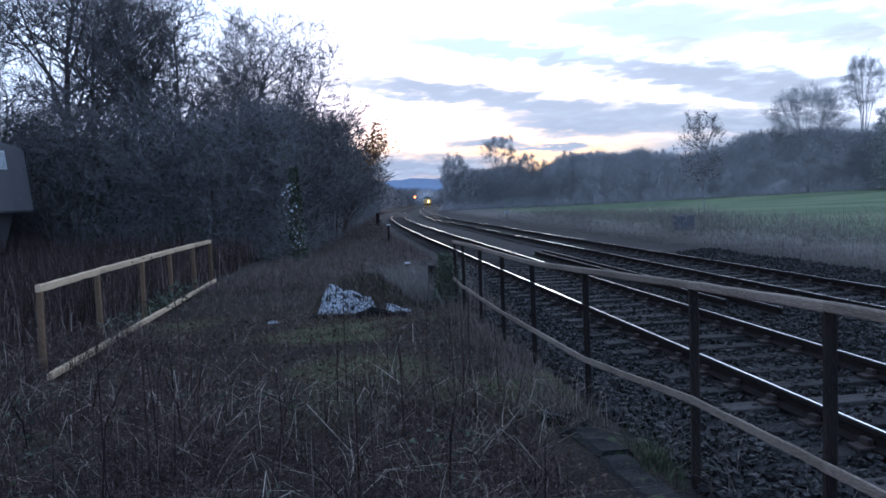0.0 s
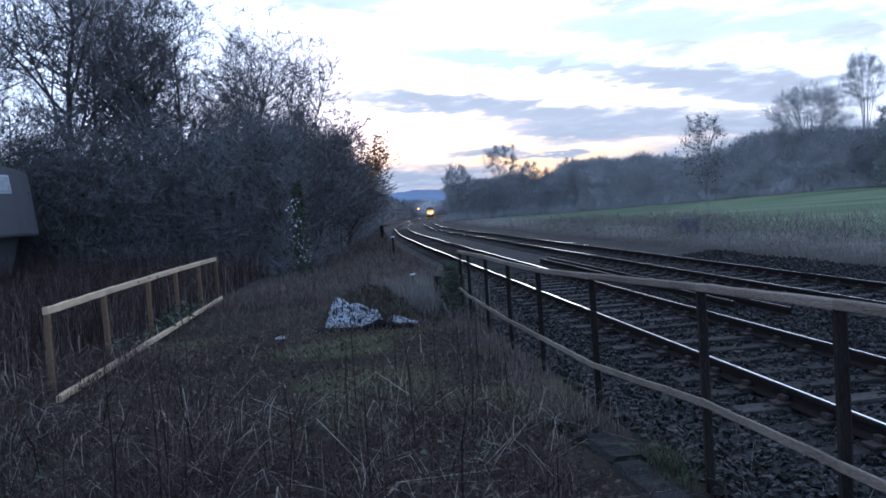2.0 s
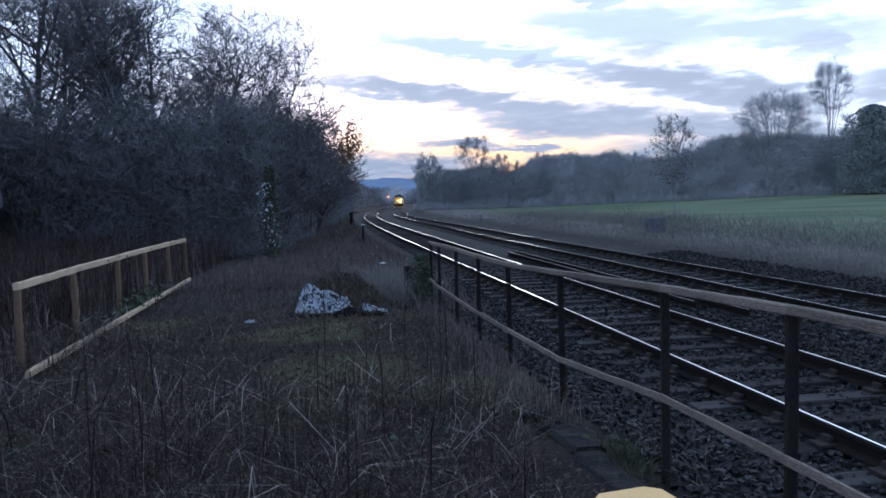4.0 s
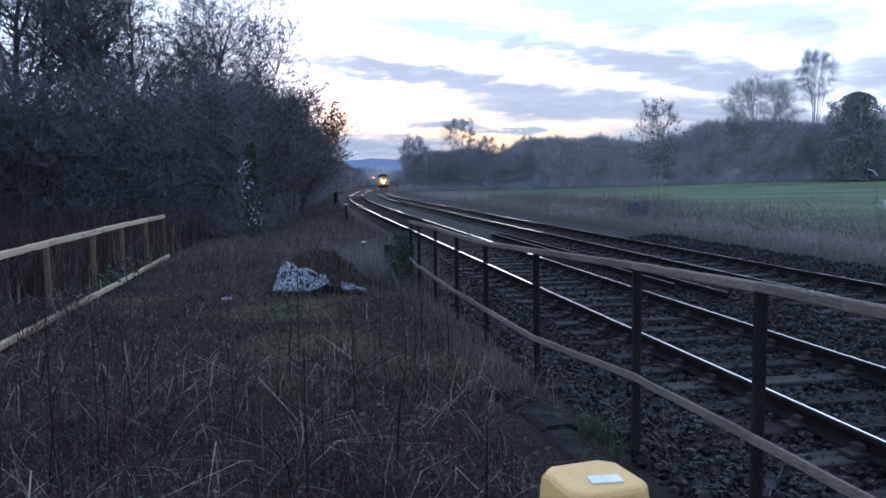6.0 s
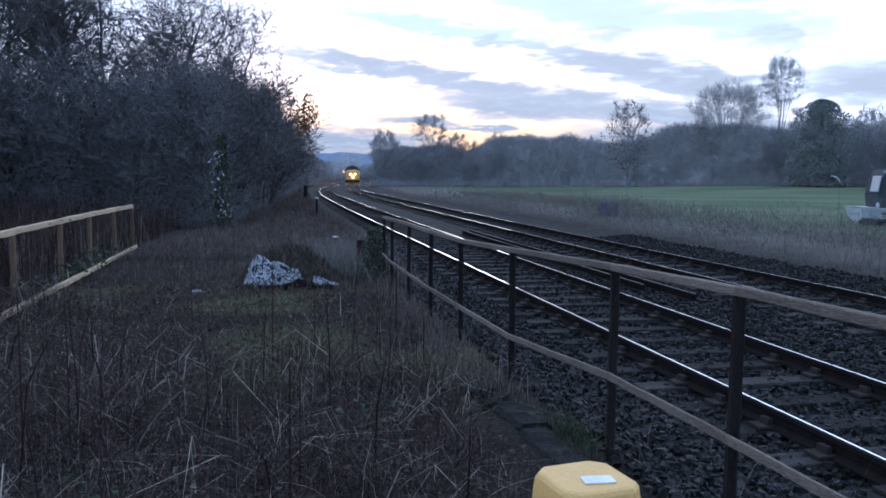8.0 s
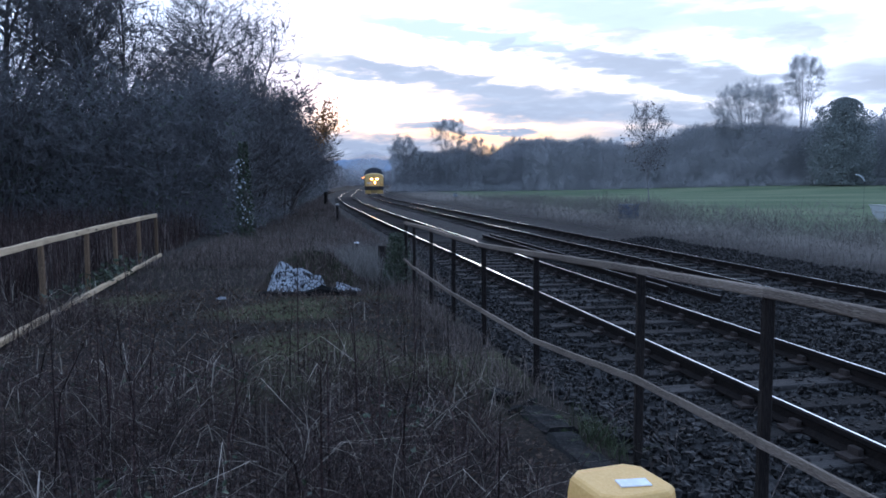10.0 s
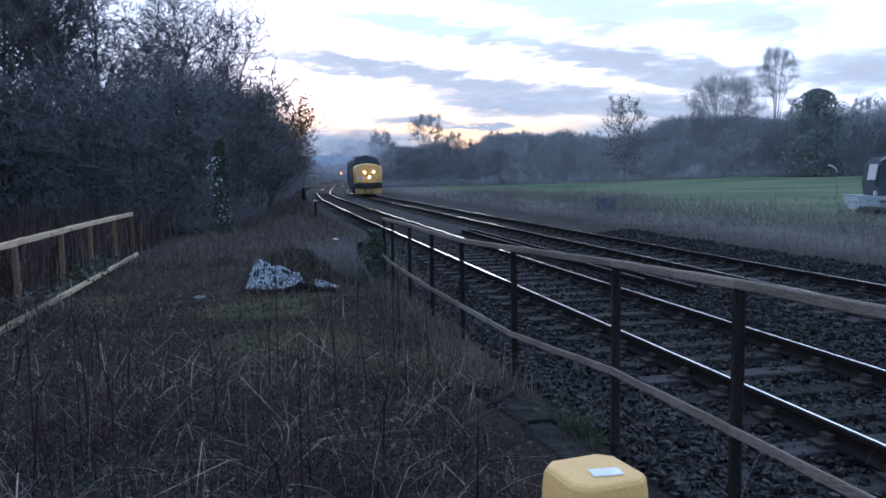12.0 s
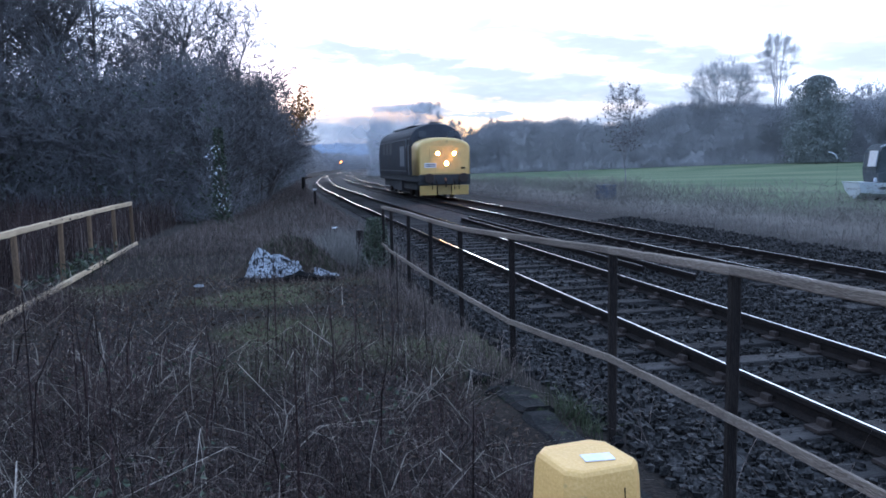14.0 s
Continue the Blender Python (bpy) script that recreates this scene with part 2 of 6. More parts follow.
M = dict(
    ballast=material("ballast_stone", (0.024, 0.023, 0.0222), (0.009, 0.0087, 0.0084), (0.075, 0.07, 0.066), 9, 0.75, island=0.7, bump=0.5, fine=40),
    steel=material("polished_rail_steel", (0.82, 0.81, 0.81), (0.74, 0.73, 0.74), (0.88, 0.87, 0.87), 3, 0.14, 1.0, bump=0.01, fine=200, stretch=(1, 0.05, 1)),
    rust=material("rail_rust", (0.016, 0.013, 0.012), (0.010, 0.009, 0.0085), (0.028, 0.021, 0.017), 8, 0.95, bump=0.3, spec=0.1),
    dull=material("dull_rail", (0.16, 0.14, 0.13), (0.10, 0.085, 0.075), (0.2, 0.18, 0.17), 5, 0.5, 0.6, bump=0.1),
    sleeper=material("old_sleeper", (0.042, 0.039, 0.037), (0.022, 0.020, 0.019), (0.075, 0.070, 0.066), 4, 0.9, per_object=0.5, stretch=(0.3, 3, 3), bump=0.6),
    iron=material("cast_iron", (0.05, 0.04, 0.035), rough=0.8),
    post=material("dark_fence_post", (0.021, 0.017, 0.015), (0.011, 0.0095, 0.009), (0.034, 0.027, 0.023), 7, 0.9, per_object=0.2, stretch=(3, 3, 0.4), bump=0.6),
    board=material("weathered_board", (0.185, 0.150, 0.118), (0.12, 0.095, 0.076), (0.25, 0.21, 0.17), 5, 0.85, per_object=0.15, stretch=(2, 0.4, 3), bump=0.6,
                   spots=((0.08, 0.06, 0.05), 14, 0.66, 0.74)),
    pine=material("yellowed_pine", (0.50, 0.385, 0.245), (0.39, 0.29, 0.18), (0.60, 0.48, 0.33), 5, 0.8, per_object=0.1, stretch=(2, 0.4, 3), bump=0.5,
                  spots=((0.06, 0.05, 0.04), 10, 0.62, 0.70)),
    pine_post=material("brown_pine_post", (0.15, 0.10, 0.06), (0.09, 0.062, 0.04), (0.22, 0.155, 0.095), 5, 0.85, per_object=0.3, stretch=(3, 3, 0.4), bump=0.5),
    concrete=material("dark_concrete", (0.020, 0.0193, 0.019), (0.011, 0.0107, 0.0105), (0.04, 0.039, 0.037), 5, 0.95, bump=0.7, spots=((0.05, 0.07, 0.03), 8, 0.6, 0.7)),
    yellow=material("yellow_plastic", (0.76, 0.47, 0.14), (0.70, 0.42, 0.12), (0.80, 0.52, 0.18), 6, 0.55, bump=0.15, fine=120,
                    spots=((0.40, 0.28, 0.10), 20, 0.66, 0.8)),
    paper=material("white_label", (0.78, 0.78, 0.80), (0.72, 0.72, 0.75), rough=0.6, bump=0.05),
    bark=material("bark", (0.10, 0.09, 0.082), (0.065, 0.058, 0.053), (0.15, 0.135, 0.12), 3, 0.95, bump=0.8, fine=30),
    # bark of far trees and sapling, lightened to stand in for haze
    haze_bark=material("haze_paled_bark", (0.24, 0.235, 0.235), (0.18, 0.176, 0.176), (0.30, 0.29, 0.285), 3, 0.95, bump=0.4, fine=30),
    # haze over the left wood is put into both twig tones, twig more
    twig=material("twigs", (0.205, 0.203, 0.21), (0.165, 0.164, 0.17), (0.235, 0.224, 0.218), 2, 0.95, island=0.18, bump=0),
    dark_twig=material("dark_twigs", (0.145, 0.139, 0.14), (0.105, 0.10, 0.10), (0.18, 0.168, 0.16), 2, 0.95, island=0.3, bump=0),
    # far twig colour raised well above natural to stand in for haze
    haze_twig=material("haze_paled_twigs", (0.375, 0.37, 0.37), (0.325, 0.325, 0.325), (0.41, 0.40, 0.39), 0.3, 0.95, island=0.06, bump=0),
    leaf=material("ivy_leaf", (0.035, 0.05, 0.025), (0.025, 0.035, 0.018), (0.06, 0.075, 0.03), 3, 0.55, island=0.5, bump=0),
    # evergreen leaves greyed and paled in base colour, in place of haze
    haze_leaf=material("haze_paled_evergreen_leaf", (0.25, 0.265, 0.25), (0.20, 0.215, 0.205), (0.29, 0.30, 0.275), 0.4, 0.9, island=0.12, bump=0),
    # near-white base colour stands in for glints on the ivy
    glint_leaf=material("pale_glint_leaf", (0.62, 0.64, 0.66), (0.5, 0.52, 0.55), rough=0.35, island=0.3, bump=0),
    oak_leaf=material("withered_leaf", (0.22, 0.12, 0.045), (0.16, 0.085, 0.035), (0.3, 0.17, 0.06), 3, 0.8, island=0.4, bump=0),
    litter=material("leaf_litter", (0.085, 0.06, 0.043), (0.045, 0.033, 0.026), (0.15, 0.11, 0.08), 2, 0.85, island=0.5, bump=0),
    straw=material("dead_grass", (0.115, 0.090, 0.078), (0.045, 0.035, 0.031), (0.27, 0.225, 0.19), 1.2, 0.9, island=0.75, bump=0),
    verge=material("grey_dead_grass", (0.18, 0.165, 0.148), (0.13, 0.118, 0.104), (0.225, 0.208, 0.185), 0.6, 0.95, island=0.28, bump=0),
    stem=material("bramble_stem", (0.038, 0.025, 0.023), (0.013, 0.0095, 0.009), (0.085, 0.053, 0.046), 1.5, 0.8, island=0.75, bump=0),
    pale_straw=material("pale_straw", (0.34, 0.295, 0.24), (0.20, 0.17, 0.135), (0.48, 0.43, 0.36), 1.2, 0.85, island=0.4, bump=0),
    green=material("green_grass", (0.054, 0.066, 0.034), (0.036, 0.044, 0.024), (0.085, 0.092, 0.05), 2, 0.8, island=0.4, bump=0),
    sheet=material("crumpled_white_sheet", (0.66, 0.69, 0.73), (0.50, 0.53, 0.58), (0.76, 0.78, 0.82), 5, 0.5, bump=0.4, fine=25,
                   stretch=(1.2, 1, 0.4), spots=((0.02, 0.02, 0.022), 26.0, 0.45, 0.58)),
    earth=material("earth", (0.055, 0.042, 0.032), (0.035, 0.028, 0.022), (0.09, 0.07, 0.05), 3, 1.0, bump=0.8),
    trailer=material("grey_panel", (0.095, 0.095, 0.10), (0.08, 0.08, 0.085), (0.11, 0.11, 0.115), 1.5, 0.6, bump=0.05, spots=((0.2, 0.2, 0.2), 4, 0.66, 0.8)),
    dark=material("dark_metal", (0.03, 0.03, 0.032), rough=0.7),
    rubber=material("black_rubber", (0.02, 0.02, 0.02), rough=0.85),
    hull=material("white_hull", (0.55, 0.58, 0.62), (0.47, 0.50, 0.54), (0.62, 0.64, 0.67), 1.5, 0.4, bump=0.03, spots=((0.35, 0.36, 0.34), 3, 0.62, 0.8)),
    tarp=material("dark_tarpaulin", (0.07, 0.08, 0.085), (0.045, 0.052, 0.055), (0.11, 0.12, 0.125), 4, 0.9, bump=0.4),
    pale_tarp=material("pale_tarpaulin", (0.36, 0.385, 0.41), (0.27, 0.29, 0.315), rough=0.5, bump=0.3, fine=20),
    blue=material("blue_plastic", (0.06, 0.08, 0.12), (0.045, 0.06, 0.09), rough=0.5),
    loco_yellow=material("loco_warning_yellow", (0.66, 0.46, 0.15), (0.56, 0.38, 0.12), (0.72, 0.52, 0.19), 2, 0.45, bump=0.05, spots=((0.25, 0.18, 0.08), 3, 0.62, 0.85)),
    dull_yellow=material("grimy_yellow", (0.40, 0.28, 0.09), (0.28, 0.19, 0.07), (0.46, 0.33, 0.12), 3, 0.7, bump=0.1),
    loco_grey=material("loco_dark_grey", (0.030, 0.034, 0.042), (0.020, 0.022, 0.027), (0.05, 0.052, 0.058), 1.5, 0.7, bump=0.08, spec=0.15, spots=((0.045, 0.04, 0.036), 1.2, 0.55, 0.75)),
    loco_roof=material("loco_roof", (0.07, 0.07, 0.075), (0.05, 0.05, 0.055), rough=0.6),
    loco_white=material("loco_white", (0.7, 0.7, 0.68), (0.55, 0.55, 0.53), rough=0.5),
    stripe=material("faded_side_lettering", (0.16, 0.165, 0.175), (0.10, 0.105, 0.115), rough=0.6),
    glass=material("dark_glass", (0.02, 0.022, 0.025), rough=0.08, bump=0),
    lamp_warm=material("lit_headlamp", (0.9, 0.7, 0.4), rough=0.3, bump=0, emit=((1.0, 0.36, 0.07), 240)),
    lamp_red=material("lit_signal", (0.9, 0.3, 0.1), rough=0.3, bump=0, emit=((1.0, 0.24, 0.03), 11.0)),
    # hill's blue haze is painted: bluish base colour plus faint emission
    hill=material("haze_glow_hill", (0.10, 0.12, 0.15), (0.085, 0.10, 0.125), rough=1, scale=0.01, fine=0.06, bump=0, emit=((0.05, 0.08, 0.15), 1.0)),
)


def smoke_material():
    """Thin exhaust smoke: thickest in the middle of each puff, torn by noise."""
    mt = bpy.data.materials.new("exhaust_smoke")
    mt.use_nodes = True
    nt = mt.node_tree
    nt.nodes.clear()
    N, L = nt.nodes.new, nt.links.new
    tc, mp = N("ShaderNodeTexCoord"), N("ShaderNodeMapping")
    L(tc.outputs["Object"], mp.inputs[0])
    mp.inputs["Scale"].default_value = (1, 0, 1)
    ball = N("ShaderNodeTexGradient")
    ball.gradient_type = "SPHERICAL"
    L(mp.outputs[0], ball.inputs[0])
    no = N("ShaderNodeTexNoise")
    no.inputs["Scale"].default_value, no.inputs["Detail"].default_value = 2.2, 5
    L(tc.outputs["Object"], no.inputs["Vector"])
    m1, m2 = N("ShaderNodeMath"), N("ShaderNodeMath")
    m1.operation = m2.operation = "MULTIPLY"
    L(ball.outputs["Fac"], m1.inputs[0])
    L(no.outputs[0], m1.inputs[1])
    L(m1.outputs[0], m2.inputs[0])
    m2.inputs[1].default_value, m2.use_clamp = 1.15, True
    tr, df, tl = N("ShaderNodeBsdfTransparent"), N("ShaderNodeBsdfDiffuse"), N("ShaderNodeBsdfTranslucent")
    df.inputs[0].default_value = tl.inputs[0].default_value = (0.46, 0.49, 0.54, 1)
    half, mix = N("ShaderNodeMixShader"), N("ShaderNodeMixShader")
    half.inputs[0].default_value = 0.5
    L(df.outputs[0], half.inputs[1])
    L(tl.outputs[0], half.inputs[2])
    L(m2.outputs[0], mix.inputs[0])
    L(tr.outputs[0], mix.inputs[1])
    L(half.outputs[0], mix.inputs[2])
    L(mix.outputs[0], N("ShaderNodeOutputMaterial").inputs[0])
    return mt


M["smoke"] = smoke_material()


def ground_material():
    """One sheet: brown earth, mossy path, grey ballast, dead verge and the green field."""
    mt = material("ground_earth", (0.020, 0.016, 0.013), (0.011, 0.009, 0.008), (0.042, 0.033, 0.025), 1.2, 1.0, bump=0.9, fine=35)
    nt = mt.node_tree
    N, L = nt.nodes.new, nt.links.new
    b = nt.nodes["Principled BSDF"]
    at = N("ShaderNodeAttribute")
    at.attribute_name = "zone"
    sep = N("ShaderNodeSeparateColor")
    L(at.outputs["Color"], sep.inputs[0])
    tc = N("ShaderNodeTexCoord")

    def noise_at(s, d):
        n = N("ShaderNodeTexNoise")
        n.inputs["Scale"].default_value, n.inputs["Detail"].default_value = s, d
        L(tc.outputs["Object"], n.inputs["Vector"])
        return n.outputs[0]

    def mixc(f, a, bb):
        n = N("ShaderNodeMix")
        n.data_type = "RGBA"
        for k, v in ((0, f), (6, a), (7, bb)):
            if hasattr(v, "is_output"):
                L(v, n.inputs[k])
            else:
                n.inputs[k].default_value = v if k == 0 else (*v, 1)
        return n.outputs[2]

    base = b.inputs["Base Color"].links[0].from_socket
    vo = N("ShaderNodeTexVoronoi")
    vo.inputs["Scale"].default_value = 17
    L(tc.outputs["Object"], vo.inputs["Vector"])
    bw = N("ShaderNodeSeparateColor")
    L(vo.outputs["Color"], bw.inputs[0])
    stones = mixc(bw.outputs[0], (0.016, 0.0155, 0.015), (0.062, 0.06, 0.058))
    mp = N("ShaderNodeMapping")
    mp.inputs["Scale"].default_value = (0.05, 0.12, 1)
    L(tc.outputs["Object"], mp.inputs[0])
    sw = N("ShaderNodeTexNoise")
    sw.inputs["Scale"].default_value, sw.inputs["Detail"].default_value = 1.0, 6
    L(mp.outputs[0], sw.inputs["Vector"])
    rg = N("ShaderNodeMapRange")
    rg.inputs[1].default_value, rg.inputs[2].default_value = 0.35, 0.65
    L(sw.outputs[0], rg.inputs[0])
    grass = mixc(rg.outputs[0], (0.075, 0.115, 0.055), (0.155, 0.185, 0.10))
    moss = mixc(noise_at(3.0, 5), (0.035, 0.044, 0.016), (0.095, 0.09, 0.046))
    thatch = mixc(noise_at(1.4, 6), (0.10, 0.09, 0.078), (0.19, 0.172, 0.148))
    base = mixc(at.outputs["Alpha"], base, thatch)
    col = mixc(sep.outputs[0], base, stones)
    col = mixc(sep.outputs[1], col, grass)
    col = mixc(sep.outputs[2], col, moss)
    L(col, b.inputs["Base Color"])
    return mt


# ---------------------------------------------------------------- helpers
def part(name, bm, mat, parent=None, label=""):
    """Links a bmesh as one mesh object, under a thing or a part."""
    me = bpy.data.meshes.new(name)
    bm.to_mesh(me)
    bm.free()
    return hang(name, me, mat, parent, label)


def hang(name, me, mat, parent=None, label=""):
    for k in (mat if isinstance(mat, (list, tuple)) else [mat]):
        if k.name not in [x.name for x in me.materials if x]:
            me.materials.append(k)
    ob = new(name, me)
    ob.parent = parent
    if label:
        ob["label"] = label
    return ob


def empty(name, m, label, category, group=""):
    ob = new(name)
    ob.matrix_basis = m
    return tagged(ob, label, category, group)


def mesh_from(name, verts, faces):
    me = bpy.data.meshes.new(name)
    me.from_pydata(np.asarray(verts).tolist(), [], faces if isinstance(faces, list) else faces.tolist())
    return me


def box(bm, centre, size, turn=None, bevel=0.0):
    m = Matrix.Translation(centre) @ (turn.to_4x4() if turn else Matrix()) @ Matrix.Diagonal((*size, 1))
    made = bmesh.ops.create_cube(bm, size=1, matrix=m)
    if bevel:
        es = list({e for v in made["verts"] for e in v.link_edges})
        bmesh.ops.bevel(bm, geom=es, offset=bevel, segments=2, affect="EDGES", profile=0.6)
    return made


def one_box(centre, size, turn=None, bevel=0.0):
    bm = bmesh.new()
    box(bm, centre, size, turn, bevel)
    return bm


def tube_bm(points, radii, sides=8):
    """A round bar along points, capped."""
    bm = bmesh.new()
    rings = []
    for i, p in enumerate(points):
        d = (Vector(points[min(i + 1, len(points) - 1)]) - Vector(points[max(i - 1, 0)])).normalized()
        q = d.to_track_quat("Z", "Y")
        rings.append([bm.verts.new(Vector(p) + q @ Vector((radii[i] * math.cos(a), radii[i] * math.sin(a), 0)))
                      for a in [2 * math.pi * k / sides for k in range(sides)]])
    for a, b in zip(rings[:-1], rings[1:]):
        for k in range(sides):
            bm.faces.new((a[k], a[(k + 1) % sides], b[(k + 1) % sides], b[k]))
    bm.faces.new(list(reversed(rings[0])))
    bm.faces.new(rings[-1])
    return bm


def plank_bm(a, b, wide, thick, seed=0, bend=0.012, cuts=7):
    """A sawn board from a to b, on edge, slightly bowed and worn."""
    rng = random.Random(seed)
    a, b = Vector(a), Vector(b)
    d = (b - a).normalized()
    side = d.cross(Vector((0, 0, 1)) if abs(d.z) < 0.9 else Vector((0, 1, 0))).normalized()
    up = side.cross(d)
    bm = bmesh.new()
    rings = []
    for i in range(cuts + 1):
        f = i / cuts
        p = a.lerp(b, f) + up * rng.uniform(-bend, bend) + side * rng.uniform(-bend, bend) * 0.5
        w, h, c = thick / 2, wide / 2 * rng.uniform(0.94, 1.04), min(thick, wide) * 0.14
        prof = [(-w, -h + c), (-w + c, -h), (w - c, -h), (w, -h + c), (w, h - c), (w - c, h), (-w + c, h), (-w, h - c)]
        rings.append([bm.verts.new(p + side * x + up * z) for x, z in prof])
    for r, s in zip(rings[:-1], rings[1:]):
        for k in range(8):
            bm.faces.new((r[k], r[(k + 1) % 8], s[(k + 1) % 8], s[k]))
    bm.faces.new(list(reversed(rings[0])))
    bm.faces.new(rings[-1])
    bmesh.ops.recalc_face_normals(bm, faces=bm.faces)
    return bm


# ---------------------------------------------------------------- line of the railway
def line_x(y):
    """Centre of the near track: straight, then easing to the right."""
    s0, s1, a, b = -0.125, -0.03, 38.0, 125.0
    x = 4.16 + s0 * (min(y, a) - 4.9)
    if y > a:
        k = min(y, b) - a
        x += s0 * k + 0.5 * (s1 - s0) / (b - a) * k * k
    if y > b:
        x += s1 * (min(y, 170.0) - b) - 0.012 * max(y - 170.0, 0)
    return x


def line_slope(y):
    return (line_x(y + 0.5) - line_x(y - 0.5))


def line_z(y):
    """The line falls gently in the distance."""
    k = min(max(y - 50, 0), 230)
    return -0.0058 * k


def on_line(y, off):
    """A point off metres to the right of the near track's centre."""
    s = line_slope(y)
    n = math.hypot(1, s)
    return Vector((line_x(y) + off / n, y - off * s / n, line_z(y)))


GAP = 4.0  # between the centres of the two tracks


def smooth(a, b, v):
    k = min(max((v - a) / (b - a), 0), 1)
    return k * k * (3 - 2 * k)


def ground_z(x, y):
    u = x - line_x(y)
    n = noise.noise((x * 0.35, y * 0.35, 0)) * 0.05 + noise.noise((x * 1.7, y * 1.7, 3)) * 0.02
    left = 0.10 + n + 0.5 * smooth(-7, -14, u) * smooth(14, 40, y) + 1.2 * smooth(-5.0, -9, u) * smooth(30, 60, y)
    bed = -0.21 + noise.noise((x * 2.2, y * 2.2, 7)) * 0.015
    right = -0.08 + n * 1.5 + 1.15 * smooth(28, 75, u) * smooth(60, 125, y)
    z = left + (bed - left) * smooth(-2.85, -1.75, u)
    z = z + (right - z) * smooth(5.7, 7.6, u)
    return z + line_z(y)


def build_ground():
    us = sorted({round(v, 3) for v in
                 [*np.arange(-9, 10.01, 0.22), *(-9 - 0.5 * 1.17 ** np.arange(0, 46)), *(10 + 0.5 * 1.17 ** np.arange(0, 46))]})
    ys = [*np.arange(-40, 0, 2.0), *np.arange(0, 30, 0.25), *np.arange(30, 80, 1.0), *np.arange(80, 320, 8.0), *(320 * 1.12 ** np.arange(0, 20))]
    verts, zone = [], []
    for y in ys:
        for u in us:
            x = line_x(y) + u
            z = ground_z(x, y) if y < 330 else -1.3
            verts.append((x, y, z))
            j = noise.noise((x * 0.8, y * 0.8, 5)) * 0.5
            bed = smooth(-2.9, -2.2, u + j * 0.5) * (1 - smooth(5.6, 8.4, u + j))
            field = 0.9 * smooth(9.0, 16.0, u - 0.04 * y + j * 5) * smooth(18, 30, y) * (1 - smooth(165, 190, y))
            moss = 0.95 * smooth(0.1, 0.5, noise.noise((x * 0.6, y * 0.6, 9)) + 0.35 - abs(x + 1.2) * 0.12) * smooth(5, 8, y) * (1 - smooth(11, 15, y)) * (1 - bed)
            dead = max(smooth(6.0, 11.0, u + j * 2), 0.25 * smooth(-2.6, -3.4, u + j) * smooth(14, 24, y)) * (1 - smooth(200, 320, y))
            zone.append((bed, field, moss, dead))
    w = len(us)
    faces = [(r * w + c, r * w + c + 1, (r + 1) * w + c + 1, (r + 1) * w + c) for r in range(len(ys) - 1) for c in range(w - 1)]
    me = mesh_from("ground", verts, faces)
    at = me.color_attributes.new("zone", "FLOAT_COLOR", "POINT")
    at.data.foreach_set("color", np.array(zone, dtype=np.float32).ravel())
    me.polygons.foreach_set("use_smooth", [True] * len(faces))
    tagged(hang("ground", me, ground_material()), "rough brown ground with ballast bed and green field beyond", "ground", kind="structure")


build_ground()


# ---------------------------------------------------------------- railway
def rail_mesh(ys, off, top=0.0, lift=0.0):
    """A bullhead-like rail swept along the line; the running surface is polished."""
    prof = [(-0.010, 0.0), (0.010, 0.0), (0.034, -0.006), (0.034, -0.04), (0.010, -0.055), (0.009, -0.12), (0.07, -0.145), (0.07, -0.16),
            (-0.07, -0.16), (-0.07, -0.145), (-0.009, -0.12), (-0.010, -0.055), (-0.034, -0.04), (-0.034, -0.006)]
    verts, faces, mats, n = [], [], [], len(prof)
    for y in ys:
        s = line_slope(y)
        d = math.hypot(1, s)
        p = on_line(y, off)
        for a, z in prof:
            verts.append((p.x + a / d, p.y - a * s / d, p.z + z + top + lift))
    for r in range(len(ys) - 1):
        for k in range(n):
            faces.append((r * n + k, (r + 1) * n + k, (r + 1) * n + (k + 1) % n, r * n + (k + 1) % n))
            mats.append(0 if k == 0 else 1)
    faces += [tuple(range(n)), tuple((len(ys) - 1) * n + k for k in reversed(range(n)))]
    mats += [1, 1]
    me = mesh_from("rail", verts, faces)
    me.materials.append(M["steel"])
    me.materials.append(M["rust"])
    me.polygons.foreach_set("material_index", mats)
    return me


RAIL_YS = [*np.arange(-30, 60, 2.0), *np.arange(60, 480, 5.0)]


def sleeper_bm():
    bm = one_box((0, 0, -0.245), (2.55, 0.25, 0.13), bevel=0.012)
    for v in bm.verts:
        v.co += Vector((0, 1, 1)) * 0.012 * noise.noise(v.co * 4)
    return bm


def chair_bm():
    bm = one_box((0, 0, -0.158), (0.34, 0.17, 0.028), bevel=0.006)
    box(bm, (0.062, 0, -0.12), (0.05, 0.11, 0.06), bevel=0.008)
    box(bm, (-0.062, 0, -0.12), (0.05, 0.11, 0.06), bevel=0.008)
    return bm


